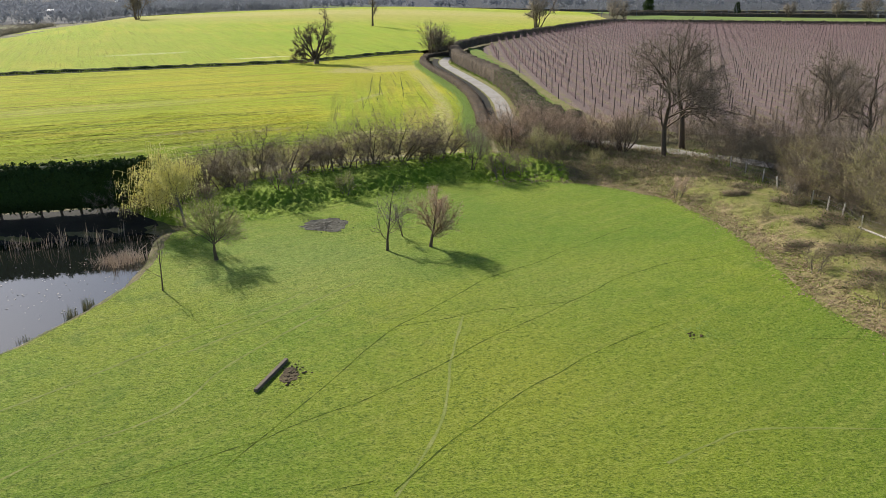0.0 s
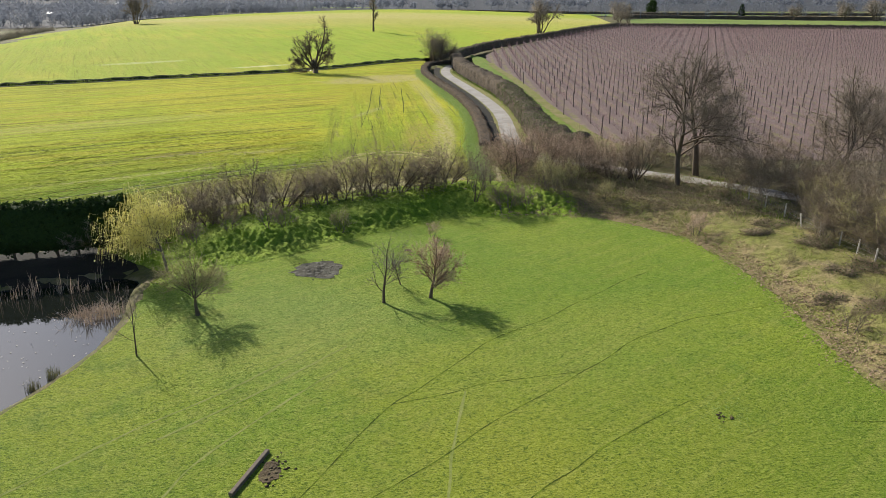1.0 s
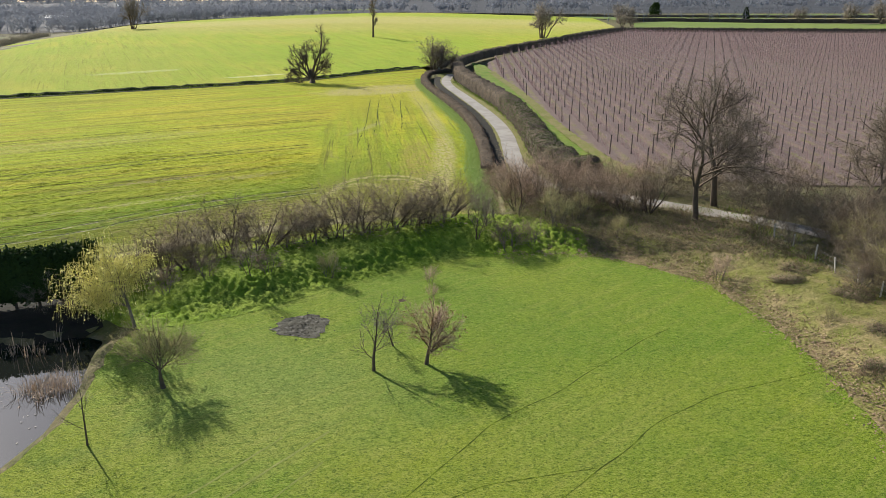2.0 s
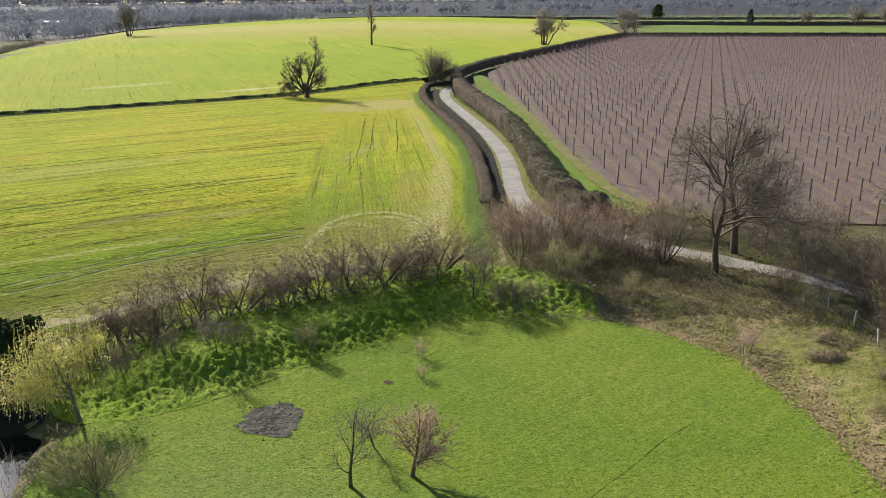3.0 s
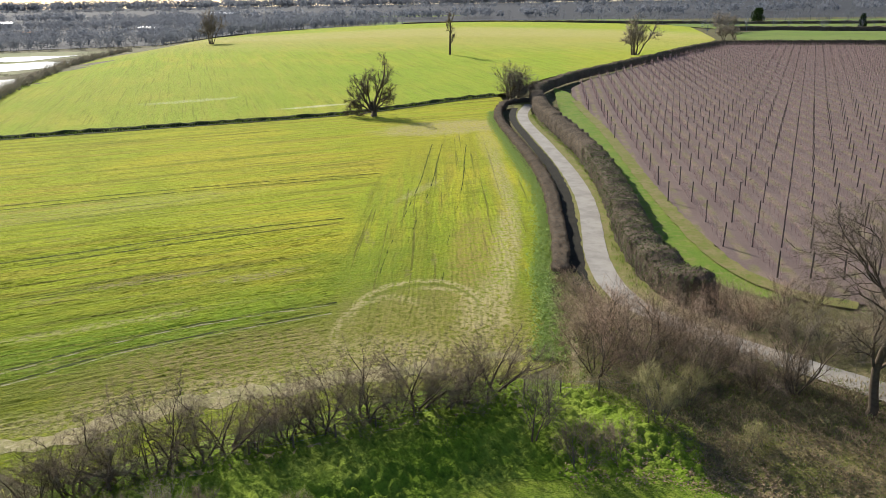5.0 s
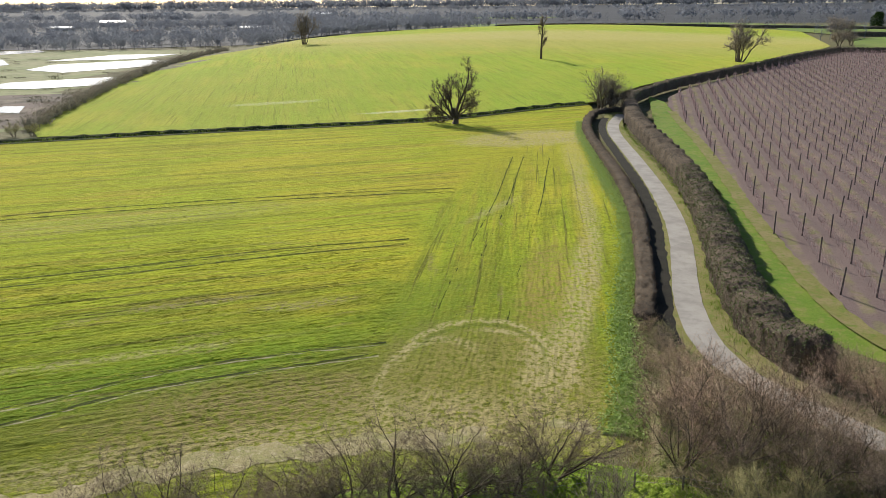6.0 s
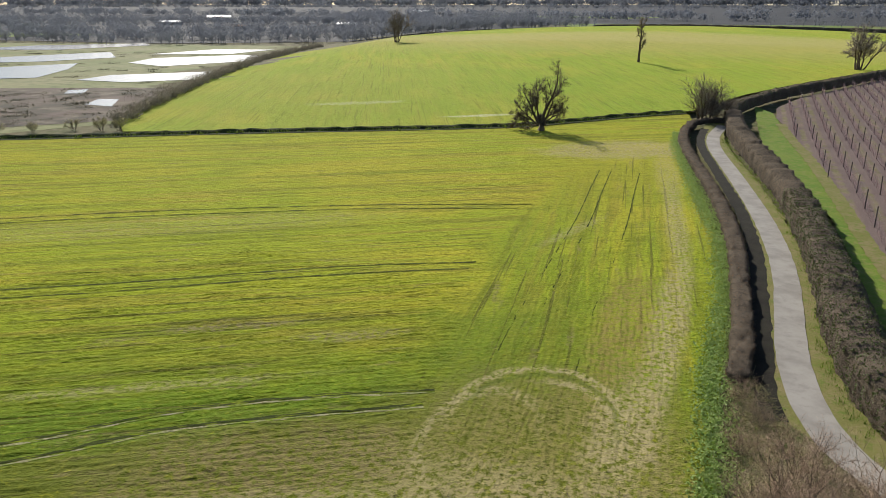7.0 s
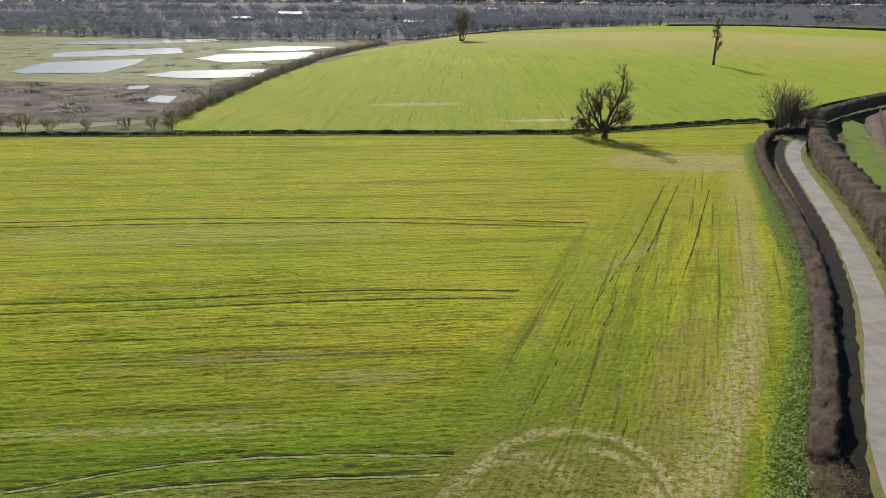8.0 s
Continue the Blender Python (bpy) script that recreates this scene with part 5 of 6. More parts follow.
# ---------------------------------------------------------------- orchard
def orchard():
    rng = np.random.default_rng(77)
    vt, qt = rods([(0, 0, -0.3), (0, 0, 2.8)], [(0, 0, 2.8), (0, 0, 2.83)], np.array([0.085, 0.075]), np.array([0.075, 0.0]), 6)
    post_mesh = build_mesh("post", vt, qt)
    post_mesh.materials.append(M_POST)
    singles = 0
    for k in range(-4, 84):
        x0 = 20.05 + 2.92 * k
        ys = np.arange(88, 402, 1.15)
        xs = x0 + 0.015 * (ys - 138)
        ok = signed_distance(ORCHARD, xs, ys) < -0.5
        if ok.sum() < 3:
            continue
        xs, ys = xs[ok], ys[ok]
        root = tagged(new("orchard_row"), "row of bare fruit trees on posts and wires", "orchard row", "orchard rows")
        bx, by = xs + rng.normal(0, 0.06, len(xs)), ys + rng.normal(0, 0.15, len(xs))
        bz = terrain(bx, by)
        far = np.hypot(bx - 8, by - 55)
        p0s, p1s, rs = [], [], []
        for lo, hi, count, r in ((0, 115, 18, 0.009), (115, 210, 8, 0.017), (210, 1e9, 4, 0.033)):
            m = (far >= lo) & (far < hi)
            if not m.any():
                continue
            base = np.column_stack([bx, by, bz])[m]
            top = base + np.column_stack([rng.normal(0, 0.12, len(base)), rng.normal(0, 0.12, len(base)), rng.uniform(1.7, 2.4, len(base))])
            p0s.append(base), p1s.append(top), rs.append(np.full(len(base), r * 2.4))
            b = np.repeat(base, count, 0)
            h = rng.uniform(0.35, 1.75, len(b))
            b = b + np.column_stack([np.zeros(len(b)), np.zeros(len(b)), h])
            d = np.column_stack([rng.normal(0, 0.5, len(b)), rng.normal(0, 0.55, len(b)), rng.uniform(0.05, 0.75, len(b))])
            p0s.append(b), p1s.append(b + d), rs.append(np.full(len(b), r))
        v, t = spikes(np.concatenate(p0s), np.concatenate(p1s), np.concatenate(rs))
        solid("fruit_growth", v, None, t, M_TWIG_PINK, root)["kind"] = "stuff"
        py = np.arange(111.4 - 9.05 * 3, 402, 9.05)
        px = x0 + 0.015 * (py - 138)
        ok = signed_distance(ORCHARD, px, py) < 0.2
        rest = []
        for x, y in zip(px[ok], py[ok]):
            z = ground_at(x, y)
            if singles < 300 and y < 215 and x < 75:
                singles += 1
                ob = new("post", post_mesh)
                ob.parent = root
                ob.matrix_basis = pose(x, y, z, rng.normal(0, 1.0), rng.normal(0, 1.0), 0)
            else:
                rest.append((x, y, z))
        if rest:
            a = np.array(rest)
            v, q = rods(a - [0, 0, 0.2], a + np.column_stack([rng.normal(0, 0.06, len(a)), rng.normal(0, 0.06, len(a)), rng.uniform(2.3, 2.9, len(a))]), 0.05, 0.04, 4)
            solid("far_post_line", v, q, None, M_POST, root)["kind"] = "stuff"
        if k < 24:
            e0, e1 = np.array([xs[0], ys[0], bz[0]]), np.array([xs[-1], ys[-1], bz[-1]])
            for h in (1.1, 2.2):
                v, q = rods([e0 + [0, 0, h]], [e1 + [0, 0, h]], 0.006, 0.006, 3)
                solid("wire", v, q, None, M_WIRE, root)


orchard()


# ---------------------------------------------------------------- fences, timber, marks on the lawn
def box(bm, x, y, z, sx, sy, sz, bevel=0.0):
    m = bmesh.ops.create_cube(bm, size=1.0, matrix=Matrix.Translation((x, y, z)) @ Matrix.Diagonal((sx, sy, sz, 1)))
    if bevel:
        bmesh.ops.bevel(bm, geom=list({e for v in m["verts"] for e in v.link_edges}), offset=bevel, segments=2, affect="EDGES")


def stake_fence():
    root = tagged(new("stake_fence"), "line of pale fence stakes with wire", "fence")
    rng = np.random.default_rng(9)
    me = bpy.data.meshes.new("stake")
    bm = bmesh.new()
    box(bm, 0, 0, 0.45, 0.10, 0.10, 1.5, 0.015)
    bm.to_mesh(me)
    bm.free()
    me.materials.append(M_STAKE)
    line = [(28.2, 71.5), (28.6, 68.8), (29.2, 66.2), (29.3, 63.2), (29.6, 60.6), (30.0, 58.4), (30.4, 56.6), (30.4, 54.3), (30.3, 51.4), (31.0, 49.0), (31.2, 46.3), (31.4, 43.5), (31.6, 40.5), (31.9, 37.5)]
    tops = []
    for x, y in line:
        ob = new("stake", me)
        ob.parent = root
        ob.matrix_basis = pose(x, y, ground_at(x, y), rng.normal(0, 4), rng.normal(0, 4), rng.uniform(0, 90))
        tops.append((x, y, ground_at(x, y)))
    a = np.array(tops)
    for h in (0.25, 0.6, 0.95):
        v, q = rods(a[:-1] + [0, 0, h], a[1:] + [0, 0, h], 0.006, 0.006, 3)
        solid("wire", v, q, None, M_WIRE, root)
    bm = bmesh.new()
    box(bm, 0, 0, 0, 0.14, 3.0, 0.10, 0.015)
    rail = part("fallen_rail", bm, M_STAKE, root)
    rail.matrix_basis = pose(30.6, 50.2, ground_at(30.6, 50.2) + 0.2, 0, 0, 12)


stake_fence()


def field_fence():
    """Short dark posts behind the shrub row."""
    root = tagged(new("post_fence"), "low weathered post fence along the field edge", "fence")
    vt, qt = rods([(0, 0, -0.2), (0, 0, 1.05)], [(0, 0, 1.05), (0, 0, 1.09)], np.array([0.06, 0.055]), np.array([0.055, 0.0]), 6)
    me = build_mesh("post", vt, qt)
    me.materials.append(M_TIMBER)
    line = resample([(-22.5, 62.0), (-18.8, 66.2), (-15.0, 67.9), (-10.5, 69.8), (-6.2, 72.2), (-2.2, 74.6), (1.2, 76.2), (5.0, 77.5), (9.5, 77.6)], 2.4)
    pts = []
    for x, y in line:
        ob = new("post", me)
        ob.parent = root
        ob.matrix_basis = pose(x, y, ground_at(x, y))
        pts.append((x, y, ground_at(x, y)))
    a = np.array(pts)
    for h in (0.5, 0.9):
        v, q = rods(a[:-1] + [0, 0, h], a[1:] + [0, 0, h], 0.006, 0.006, 3)
        solid("wire", v, q, None, M_WIRE, root)


field_fence()
root = tagged(new("timber_beam"), "old timber beam lying on the lawn", "timber beam")
bm = bmesh.new()
box(bm, 0, 0, 0.09, 0.2, 3.2, 0.18, 0.02)
for v in bm.verts:
    v.co.x += 0.012 * math.sin(v.co.y * 3.1)
    v.co.z += 0.01 * math.sin(v.co.y * 2.3 + 1)
part("beam", bm, M_TIMBER, root)
root.matrix_basis = pose(-8.15, 31.5, 0.03, 0, 0, -15)


def clods(name, x, y, count, spread, size, mat, label, category, seed):
    rng = np.random.default_rng(seed)
    vs, ts, at = [], [], 0
    for _ in range(count):
        bm = bmesh.new()
        bmesh.ops.create_icosphere(bm, subdivisions=1, radius=size * rng.uniform(0.4, 1.3))
        co = np.array([v.co[:] for v in bm.verts]) * [1.2, 1.0, 0.55]
        co += rng.normal(0, size * 0.12, co.shape)
        co += [x + rng.normal(0, spread[0]), y + rng.normal(0, spread[1]), 0.05]
        ts.append(np.array([[v.index for v in f.verts] for f in bm.faces]) + at)
        vs.append(co)
        at += len(co)
        bm.free()
    ob = solid(name, np.concatenate(vs), None, np.concatenate(ts), mat)
    return tagged(ob, label, category, kind="stuff")


def ring_of(x, y, rx, ry, n=28, seed=0):
    rng = np.random.default_rng(seed)
    a = np.linspace(0, 2 * np.pi, n, endpoint=False)
    r = 1 + 0.10 * np.sin(a * 3 + seed) + rng.normal(0, 0.09, n)
    return np.stack([x + rx * r * np.cos(a), y + ry * r * np.sin(a)], 1)


sheet("soil_scrape", ring_of(-7.35, 31.6, 0.45, 0.75, seed=2), M_SOIL, 0.045, "bare soil scrape beside the beam", "soil")
clods("soil_clods", -7.2, 31.8, 34, (0.35, 0.5), 0.07, M_SOIL, "crumbled soil clods beside the beam", "soil", 3)
sheet("ash_patch", ring_of(-9.2, 56.0, 1.75, 1.85, seed=4), M_ASH, 0.05, "grey ash patch of an old bonfire", "ash")
clods("ash_lumps", -9.2, 56.0, 170, (0.8, 0.85), 0.06, M_ASH, "charred lumps in the ash", "ash", 5)
sheet("mole_hole", ring_of(-2.85, 60.35, 0.28, 0.26, 14, 6), M_SOIL, 0.05, "small dark hole in the lawn", "hole")
clods("mole_hill", 13.4, 35.9, 12, (0.22, 0.18), 0.07, M_SOIL, "small dark soil heap on the lawn", "soil", 8)
scatter("lawn_weeds", np.random.default_rng(12).normal(0, 1, (40, 2)) * [1.1, 0.9] + [13.3, 36.3], 0.10, 0.03, M_WEED, "patch of coarse weeds in the lawn", "weeds", 1.2, 33, 10, 0.2)
scatter("lawn_edge_grass", np.array([p for p in resample(LAWN[5:31], 0.45)]), 0.09, 0.02, M_TUSSOCK, "longer grass at the lawn's edge", "grass", 1.2, 34, 14, 0.4)

def broken(name, mark, gap, length, lo, hi, angle=ROWS_AT):
    """A mark that comes and goes along the drill's way, with crop between."""
    n = Nodes(name)
    f = n.noise(1.0, 5, n.mapped(angle, (length, 0.35, 1)), 0.7)
    g = n.noise(5.0, 4, rough=0.7)
    col = n.mix(n.ramp(f, lo, hi), gap, mark)
    col = n.mix(n.math("MULTIPLY", n.ramp(g, 0.5, 0.6), 0.6), col, (0.07, 0.09, 0.008))
    return n.done(col, 0.9, g, 1.0, 0.1, 0.1)


M_TRACK = broken("pressed_grass", (0.055, 0.085, 0.010), (0.18, 0.25, 0.018), 1.2, 0.40, 0.56, radians(50))
M_FADED = speckled("faded_grass", (0.20, 0.24, 0.05), (0.26, 0.28, 0.08), (0.17, 0.22, 0.035), 0.6, 2.5, 12.0)

for line in ([(-13.4, 22.9), (-10.5, 24.2), (-8.6, 25.4), (-7.3, 26.2), (-6.4, 27.1), (-5.0, 28.2), (-3.5, 29.3), (-1.6, 31.1), (0.1, 32.8), (1.8, 34.9), (3.7, 36.8), (6.0, 38.9), (7.2, 40.2), (9.1, 42.0), (10.9, 44.1), (13.1, 45.7), (15.3, 47.2), (17.8, 48.1), (21.6, 49.6)],
             [(-8.4, 24.2), (-6.9, 27.4), (-5.0, 31.6), (-4.0, 34.1), (-2.5, 37.1), (-1.4, 38.4), (0.0, 40.4), (1.5, 42.5), (2.6, 44.1), (4.5, 45.8), (6.5, 47.4), (8.3, 49.4), (10.6, 51.6), (12.7, 53.8), (14.7, 55.4)],
             [(-1.8, 22.8), (0.3, 26.0), (1.5, 27.4), (2.7, 28.9), (4.1, 30.5), (5.6, 31.8), (7.1, 33.4), (8.8, 34.8), (10.6, 36.2), (12.2, 37.4)],
             [(-2.5, 37.1), (0.2, 38.1), (2.0, 39.1), (3.9, 39.6), (7.2, 40.4)], [(-4.0, 22.9), (-2.6, 23.4)], [(23.1, 35.1), (21.3, 35.5), (19.2, 35.5)]):
    band("wheel_mark", line, 0.065, M_TRACK, 0.038, "thin dark wheel mark pressed into the lawn", "wheel mark", 0.3, 0.6)
for line in ([(-16.6, 23.5), (-15.0, 25.5), (-11.9, 28.3), (-10.6, 32.4), (-8.1, 36.9), (-5.5, 40.9)], [(-1.7, 22.5), (-0.3, 26.5), (0.2, 29.7), (0.4, 33.0), (1.1, 38.4)], [(8.7, 24.5), (10.6, 25.7), (13.1, 26.9), (18.5, 26.9)],
             [(-20.5, 27.0), (-17.6, 30.4), (-14.5, 34.6), (-11.0, 38.5), (-7.8, 43.0)], [(-13.0, 34.0), (-9.6, 38.0), (-5.6, 43.5)]):
    band("wheel_mark", line, 0.12, M_FADED, 0.036, "faded line worn in the lawn", "wheel mark", 0.3, 0.8)

TRAMS = []
for shift in (0.0, 2.1):
    TRAMS.append(([(-48 + shift * 0.4, 69.6 - shift), (-35.7 + shift * 0.4, 78.4 - shift), (-29.3 + shift * 0.4, 84.6 - shift), (-21.7 + shift * 0.4, 89.6 - shift), (-14.2, 93.4 - shift)], 0.30, True))
    TRAMS.append(([(-100 + shift, 70.5 - shift), (-59.7 + shift * 0.4, 95.8 - shift), (-49.4 + shift * 0.4, 102.1 - shift), (-33.1 + shift * 0.4, 113.0 - shift), (-20, 119.6 - shift)], 0.21, False))
    TRAMS.append(([(-125 + shift, 87.5 - shift), (-83.4 + shift * 0.4, 111.9 - shift), (-66.6 + shift * 0.4, 122.4 - shift), (-42, 135.2 - shift), (-20.4, 144.1 - shift)], 0.21, False))
for x in (-12.6, -10.8, -6.4):
    TRAMS.append(([(x + 0.8, 99.5), (x, 112), (x - 0.4, 126), (x - 1.0, 140), (x - 2.2, 156), (x - 3.0, 168)], 0.12, False))


def line_distance(line, x, y):
    """Metres from an open line on the plan."""
    best = np.full(x.shape, 1e9)
    for (ax, ay), (bx, by) in zip(line[:-1], line[1:]):
        ex, ey = bx - ax, by - ay
        t = np.clip(((x - ax) * ex + (y - ay) * ey) / (ex * ex + ey * ey), 0, 1)
        best = np.minimum(best, np.hypot(x - ax - t * ex, y - ay - t * ey))
    return best


def crop_ridges(name, poly, angle, spacing, height, label, seed):
    """Drilled rows as low broken ridges of plants, laid over the field."""
    rng = np.random.default_rng(seed)
    p = np.array(poly, float)
    c, r = p.mean(0), np.linalg.norm(p - p.mean(0), axis=1).max()
    a, b = np.meshgrid(np.arange(-r, r, 0.25), np.arange(-r, r, spacing / 4))
    x = c[0] + a * math.cos(angle) - b * math.sin(angle)
    y = c[1] + a * math.sin(angle) + b * math.cos(angle)
    d = signed_distance(poly, x, y)
    wander = 0.10 * np.sin(a * 0.9 + b * 2.1) + 0.06 * np.sin(a * 2.3 + 1.0)
    ridge = 0.62 + 0.38 * np.cos(2 * np.pi * (b + wander) / spacing)
    clump = rng.uniform(0.2, 1.0, a.shape)
    clump = (clump + np.roll(clump, 1, 1) * 0.6) / 1.6
    patch = 0.45 + 0.55 * ease(0.5 + 0.9 * ripple(a * 0.35, b, 1.3, seed))
    worn = np.ones(a.shape)
    for points, width, pale in TRAMS:
        if width > 0.2:
            worn = np.minimum(worn, ease((line_distance(resample(points, 2.0), x, y) - 0.4) / 0.3))
    z = terrain(x, y) + 0.035 + ease(-d / 2.5) * worn * (height * ridge * clump * patch * 1.5 + 0.01)
    idx = np.arange(a.size).reshape(a.shape)
    q = np.stack([idx[:-1, :-1], idx[:-1, 1:], idx[1:, 1:], idx[1:, :-1]], -1)
    q = q[(d[:-1, :-1] < 0) & (d[1:, 1:] < 0)].reshape(-1, 4)
    used, inv = np.unique(q, return_inverse=True)
    v = np.stack([x, y, z], -1).reshape(-1, 3)[used]
    ob = solid(name, v, inv.reshape(-1, 4), None, M_FIELD, smooth=True)
    return tagged(ob, label, "crop", kind="stuff")


crop_ridges("crop_rows", [(-46, 72), (-30, 70.2), (-19.5, 76.3), (-12, 79.8), (-13, 96), (-18, 116), (-44, 116), (-64, 98)], ROWS_AT, 0.62, 0.13, "young crop in drilled rows", 1)
crop_ridges("headland_rows", [(-12, 80), (2.0, 85.4), (3.0, 95), (3.0, 113), (2.2, 134), (-14, 138), (-16, 112), (-12.6, 96)], radians(96), 0.5, 0.12, "young crop in headland rows", 2)
scatter("lawn_tufts", inside([(-20, 14), (22, 14), (22, 52), (10, 60), (-8, 58), (-18, 45)], 6500, 93), 0.07, 0.014, M_TUSSOCK, "uneven tufts of grass in the lawn", "grass", 1.3, 94, 4, 0.08)
# pale flakes added on the water to imitate glints on floating leaves
bits = np.random.default_rng(19).normal(0, 1, (130, 2)) * [3.6, 3.2] + [-25.5, 43.5]
bits = bits[signed_distance(POND, bits[:, 0], bits[:, 1]) < -0.3]
v, t = leaves(np.random.default_rng(20), np.column_stack([bits, np.full(len(bits), -0.32)]), 0.07, 6.0)
tagged(solid("floating_debris", v, None, t, M_STAKE), "pale floating bits added as glints on the pond", "debris", kind="stuff")

# tramlines across the near field
# dark wheel-line tone: the crop ridge's shadow painted as a flat band
M_TRAM_SHADE = broken("tramline_soil", (0.04, 0.052, 0.008), (0.20, 0.25, 0.008), 1.8, 0.38, 0.52)
M_TRAM_PALE = broken("tramline_straw", (0.42, 0.38, 0.21), (0.20, 0.27, 0.015), 1.6, 0.44, 0.58)


def tramline(points, width=0.24, pale=True):
    band("tramline", points, width, M_TRAM_SHADE, 0.075, "broken wheel line across the crop with painted ridge shadow", "tramline", 0.5, 0.9)
    if pale:
        band("tramline", [(x + 0.17, y - 0.29) for x, y in points], width * 0.75, M_TRAM_PALE, 0.07, "pale straw edge along a wheel line", "tramline", 0.5, 0.9)


for points, width, pale in TRAMS:
    tramline(points, width, pale)

# ---------------------------------------------------------------- ditch, ponds and land beyond the fields
DITCH = [(-260, 82), (-137, 150.5), (-118, 161), (-91, 177), (-61, 192.8), (-41.5, 204), (-27.5, 216.5), (-16.5, 227), (-7.5, 234)]
M_DITCH = speckled("ditch_bank", (0.045, 0.06, 0.018), (0.075, 0.085, 0.025), (0.03, 0.04, 0.014), 0.3, 1.0, 5.0, strength=1.0, distance=0.2)


def ditch():
    p = resample(DITCH, 1.5)
    s = across(p)
    prof = [(-1.5, 0.05), (-0.9, 0.55), (-0.3, 0.75), (0.2, 0.35), (0.6, -0.1), (1.1, 0.2), (1.6, 0.05)]
    rng = np.random.default_rng(4)
    z0 = terrain(p[:, 0], p[:, 1])
    v = np.stack([np.column_stack([p + s * a, z0 + b * rng.uniform(0.7, 1.2, len(p)) + 0.05]) for a, b in prof], 1)
    idx = np.arange(v.shape[0] * v.shape[1]).reshape(v.shape[:2])
    q = np.stack([idx[:-1, :-1], idx[:-1, 1:], idx[1:, 1:], idx[1:, :-1]], -1).reshape(-1, 4)
    tagged(solid("ditch", v, q, None, M_DITCH), "dark grassy ditch bank between two fields", "ditch", kind="structure")
    base = resample(DITCH, 0.7)
    base = base[base[:, 0] > -150]
    scatter("ditch_grass", base + np.random.default_rng(6).normal(0, 0.45, base.shape), 0.7, 0.07, M_TUSSOCK, "coarse green grass along the ditch", "grass", 0.8, 61, 18, 0.5)


ditch()
sheet("marsh", [(-122, 180), (-140, 217), (-161, 262), (-190, 332), (-208, 388), (-208, 445), (-290, 440), (-420, 420), (-640, 330), (-640, 60), (-260, 85), (-140, 152)], M_MARSH, 0.05, "wet olive meadow round shallow ponds", "meadow", cell=12.0)
sheet("mud_flat", [(-126, 181), (-146, 222), (-158, 240), (-205, 220), (-290, 200), (-330, 130), (-250, 95), (-150, 156)], M_MUD, 0.12, "brown reedy mud flat", "mud", cell=10.0)
M_FLOOD = water_material()
M_FLOOD.node_tree.nodes["Principled BSDF"].inputs["Roughness"].default_value = 0.22
FLOODS = [[(-325, 303), (-324, 317), (-304, 363), (-272, 333), (-284, 302), (-304, 286)], [(-257, 234), (-280, 265), (-261, 300), (-242, 277), (-225, 247), (-246, 231)],
          [(-243, 310), (-252, 336), (-219, 377), (-206, 362), (-201, 333), (-217, 301)], [(-206, 246), (-208, 264), (-183, 288), (-175, 281), (-169, 261), (-185, 246)],
          [(-154, 199), (-159, 209), (-153, 210), (-144, 198)], [(-272, 356), (-267, 402), (-234, 410), (-236, 372)], [(-398, 350), (-391, 395), (-347, 436), (-327, 419), (-346, 368)], [(-178, 215), (-184, 222), (-180, 226), (-173, 217)]]
for poly in FLOODS:
    sheet("shallow_pond", poly, M_FLOOD, 0.2, "shallow flooded pond mirroring the bright sky", "pond")


M_RUSH = varied("rush_blade", (0.06, 0.06, 0.03), (0.17, 0.15, 0.08))
RUSHES = np.vstack([inside([(-126, 183), (-146, 222), (-158, 240), (-205, 222), (-290, 202), (-330, 132), (-250, 97), (-150, 158)], 420, 81), inside([(-150, 235), (-205, 380), (-380, 370), (-420, 240)], 120, 82)])
RUSHES = RUSHES[np.min([signed_distance(f, RUSHES[:, 0], RUSHES[:, 1]) for f in FLOODS], 0) > 1.0]
scatter("rush_clumps", RUSHES, 0.55, 0.10, M_RUSH, "dark rush clumps on the mud flat", "rushes", 1.3, 83, 44, 1.5)


# far twigs take a cool grey, haze painted into their colour
M_TWIG_HAZE = varied("far_twig", (0.15, 0.157, 0.175), (0.23, 0.24, 0.265))


# wood crowns carry painted haze as a blue-grey tone
M_WOODMASS_HAZE = varied("wood_crowns", (0.20, 0.213, 0.24), (0.265, 0.282, 0.312), fine=0.5, trans=0.5)
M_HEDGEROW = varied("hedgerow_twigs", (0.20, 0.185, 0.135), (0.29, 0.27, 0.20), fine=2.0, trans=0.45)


def masses(rng, base, h, wide, mid, tall, count):
    """Loose heads of massed twigs, one for each tree, as many small clumps."""
    b, hh = np.repeat(base, count, 0), np.repeat(h, count)
    d = rng.normal(size=(len(b), 3))
    d /= np.linalg.norm(d, axis=1, keepdims=True)
    d *= rng.uniform(0, 1, (len(b), 1)) ** 0.4
    p = b + np.column_stack([d[:, 0] * hh * wide, d[:, 1] * hh * wide, hh * (mid + tall * d[:, 2])])
    return leaves(rng, p, float(np.mean(h)) * wide * 0.19, 0.3)


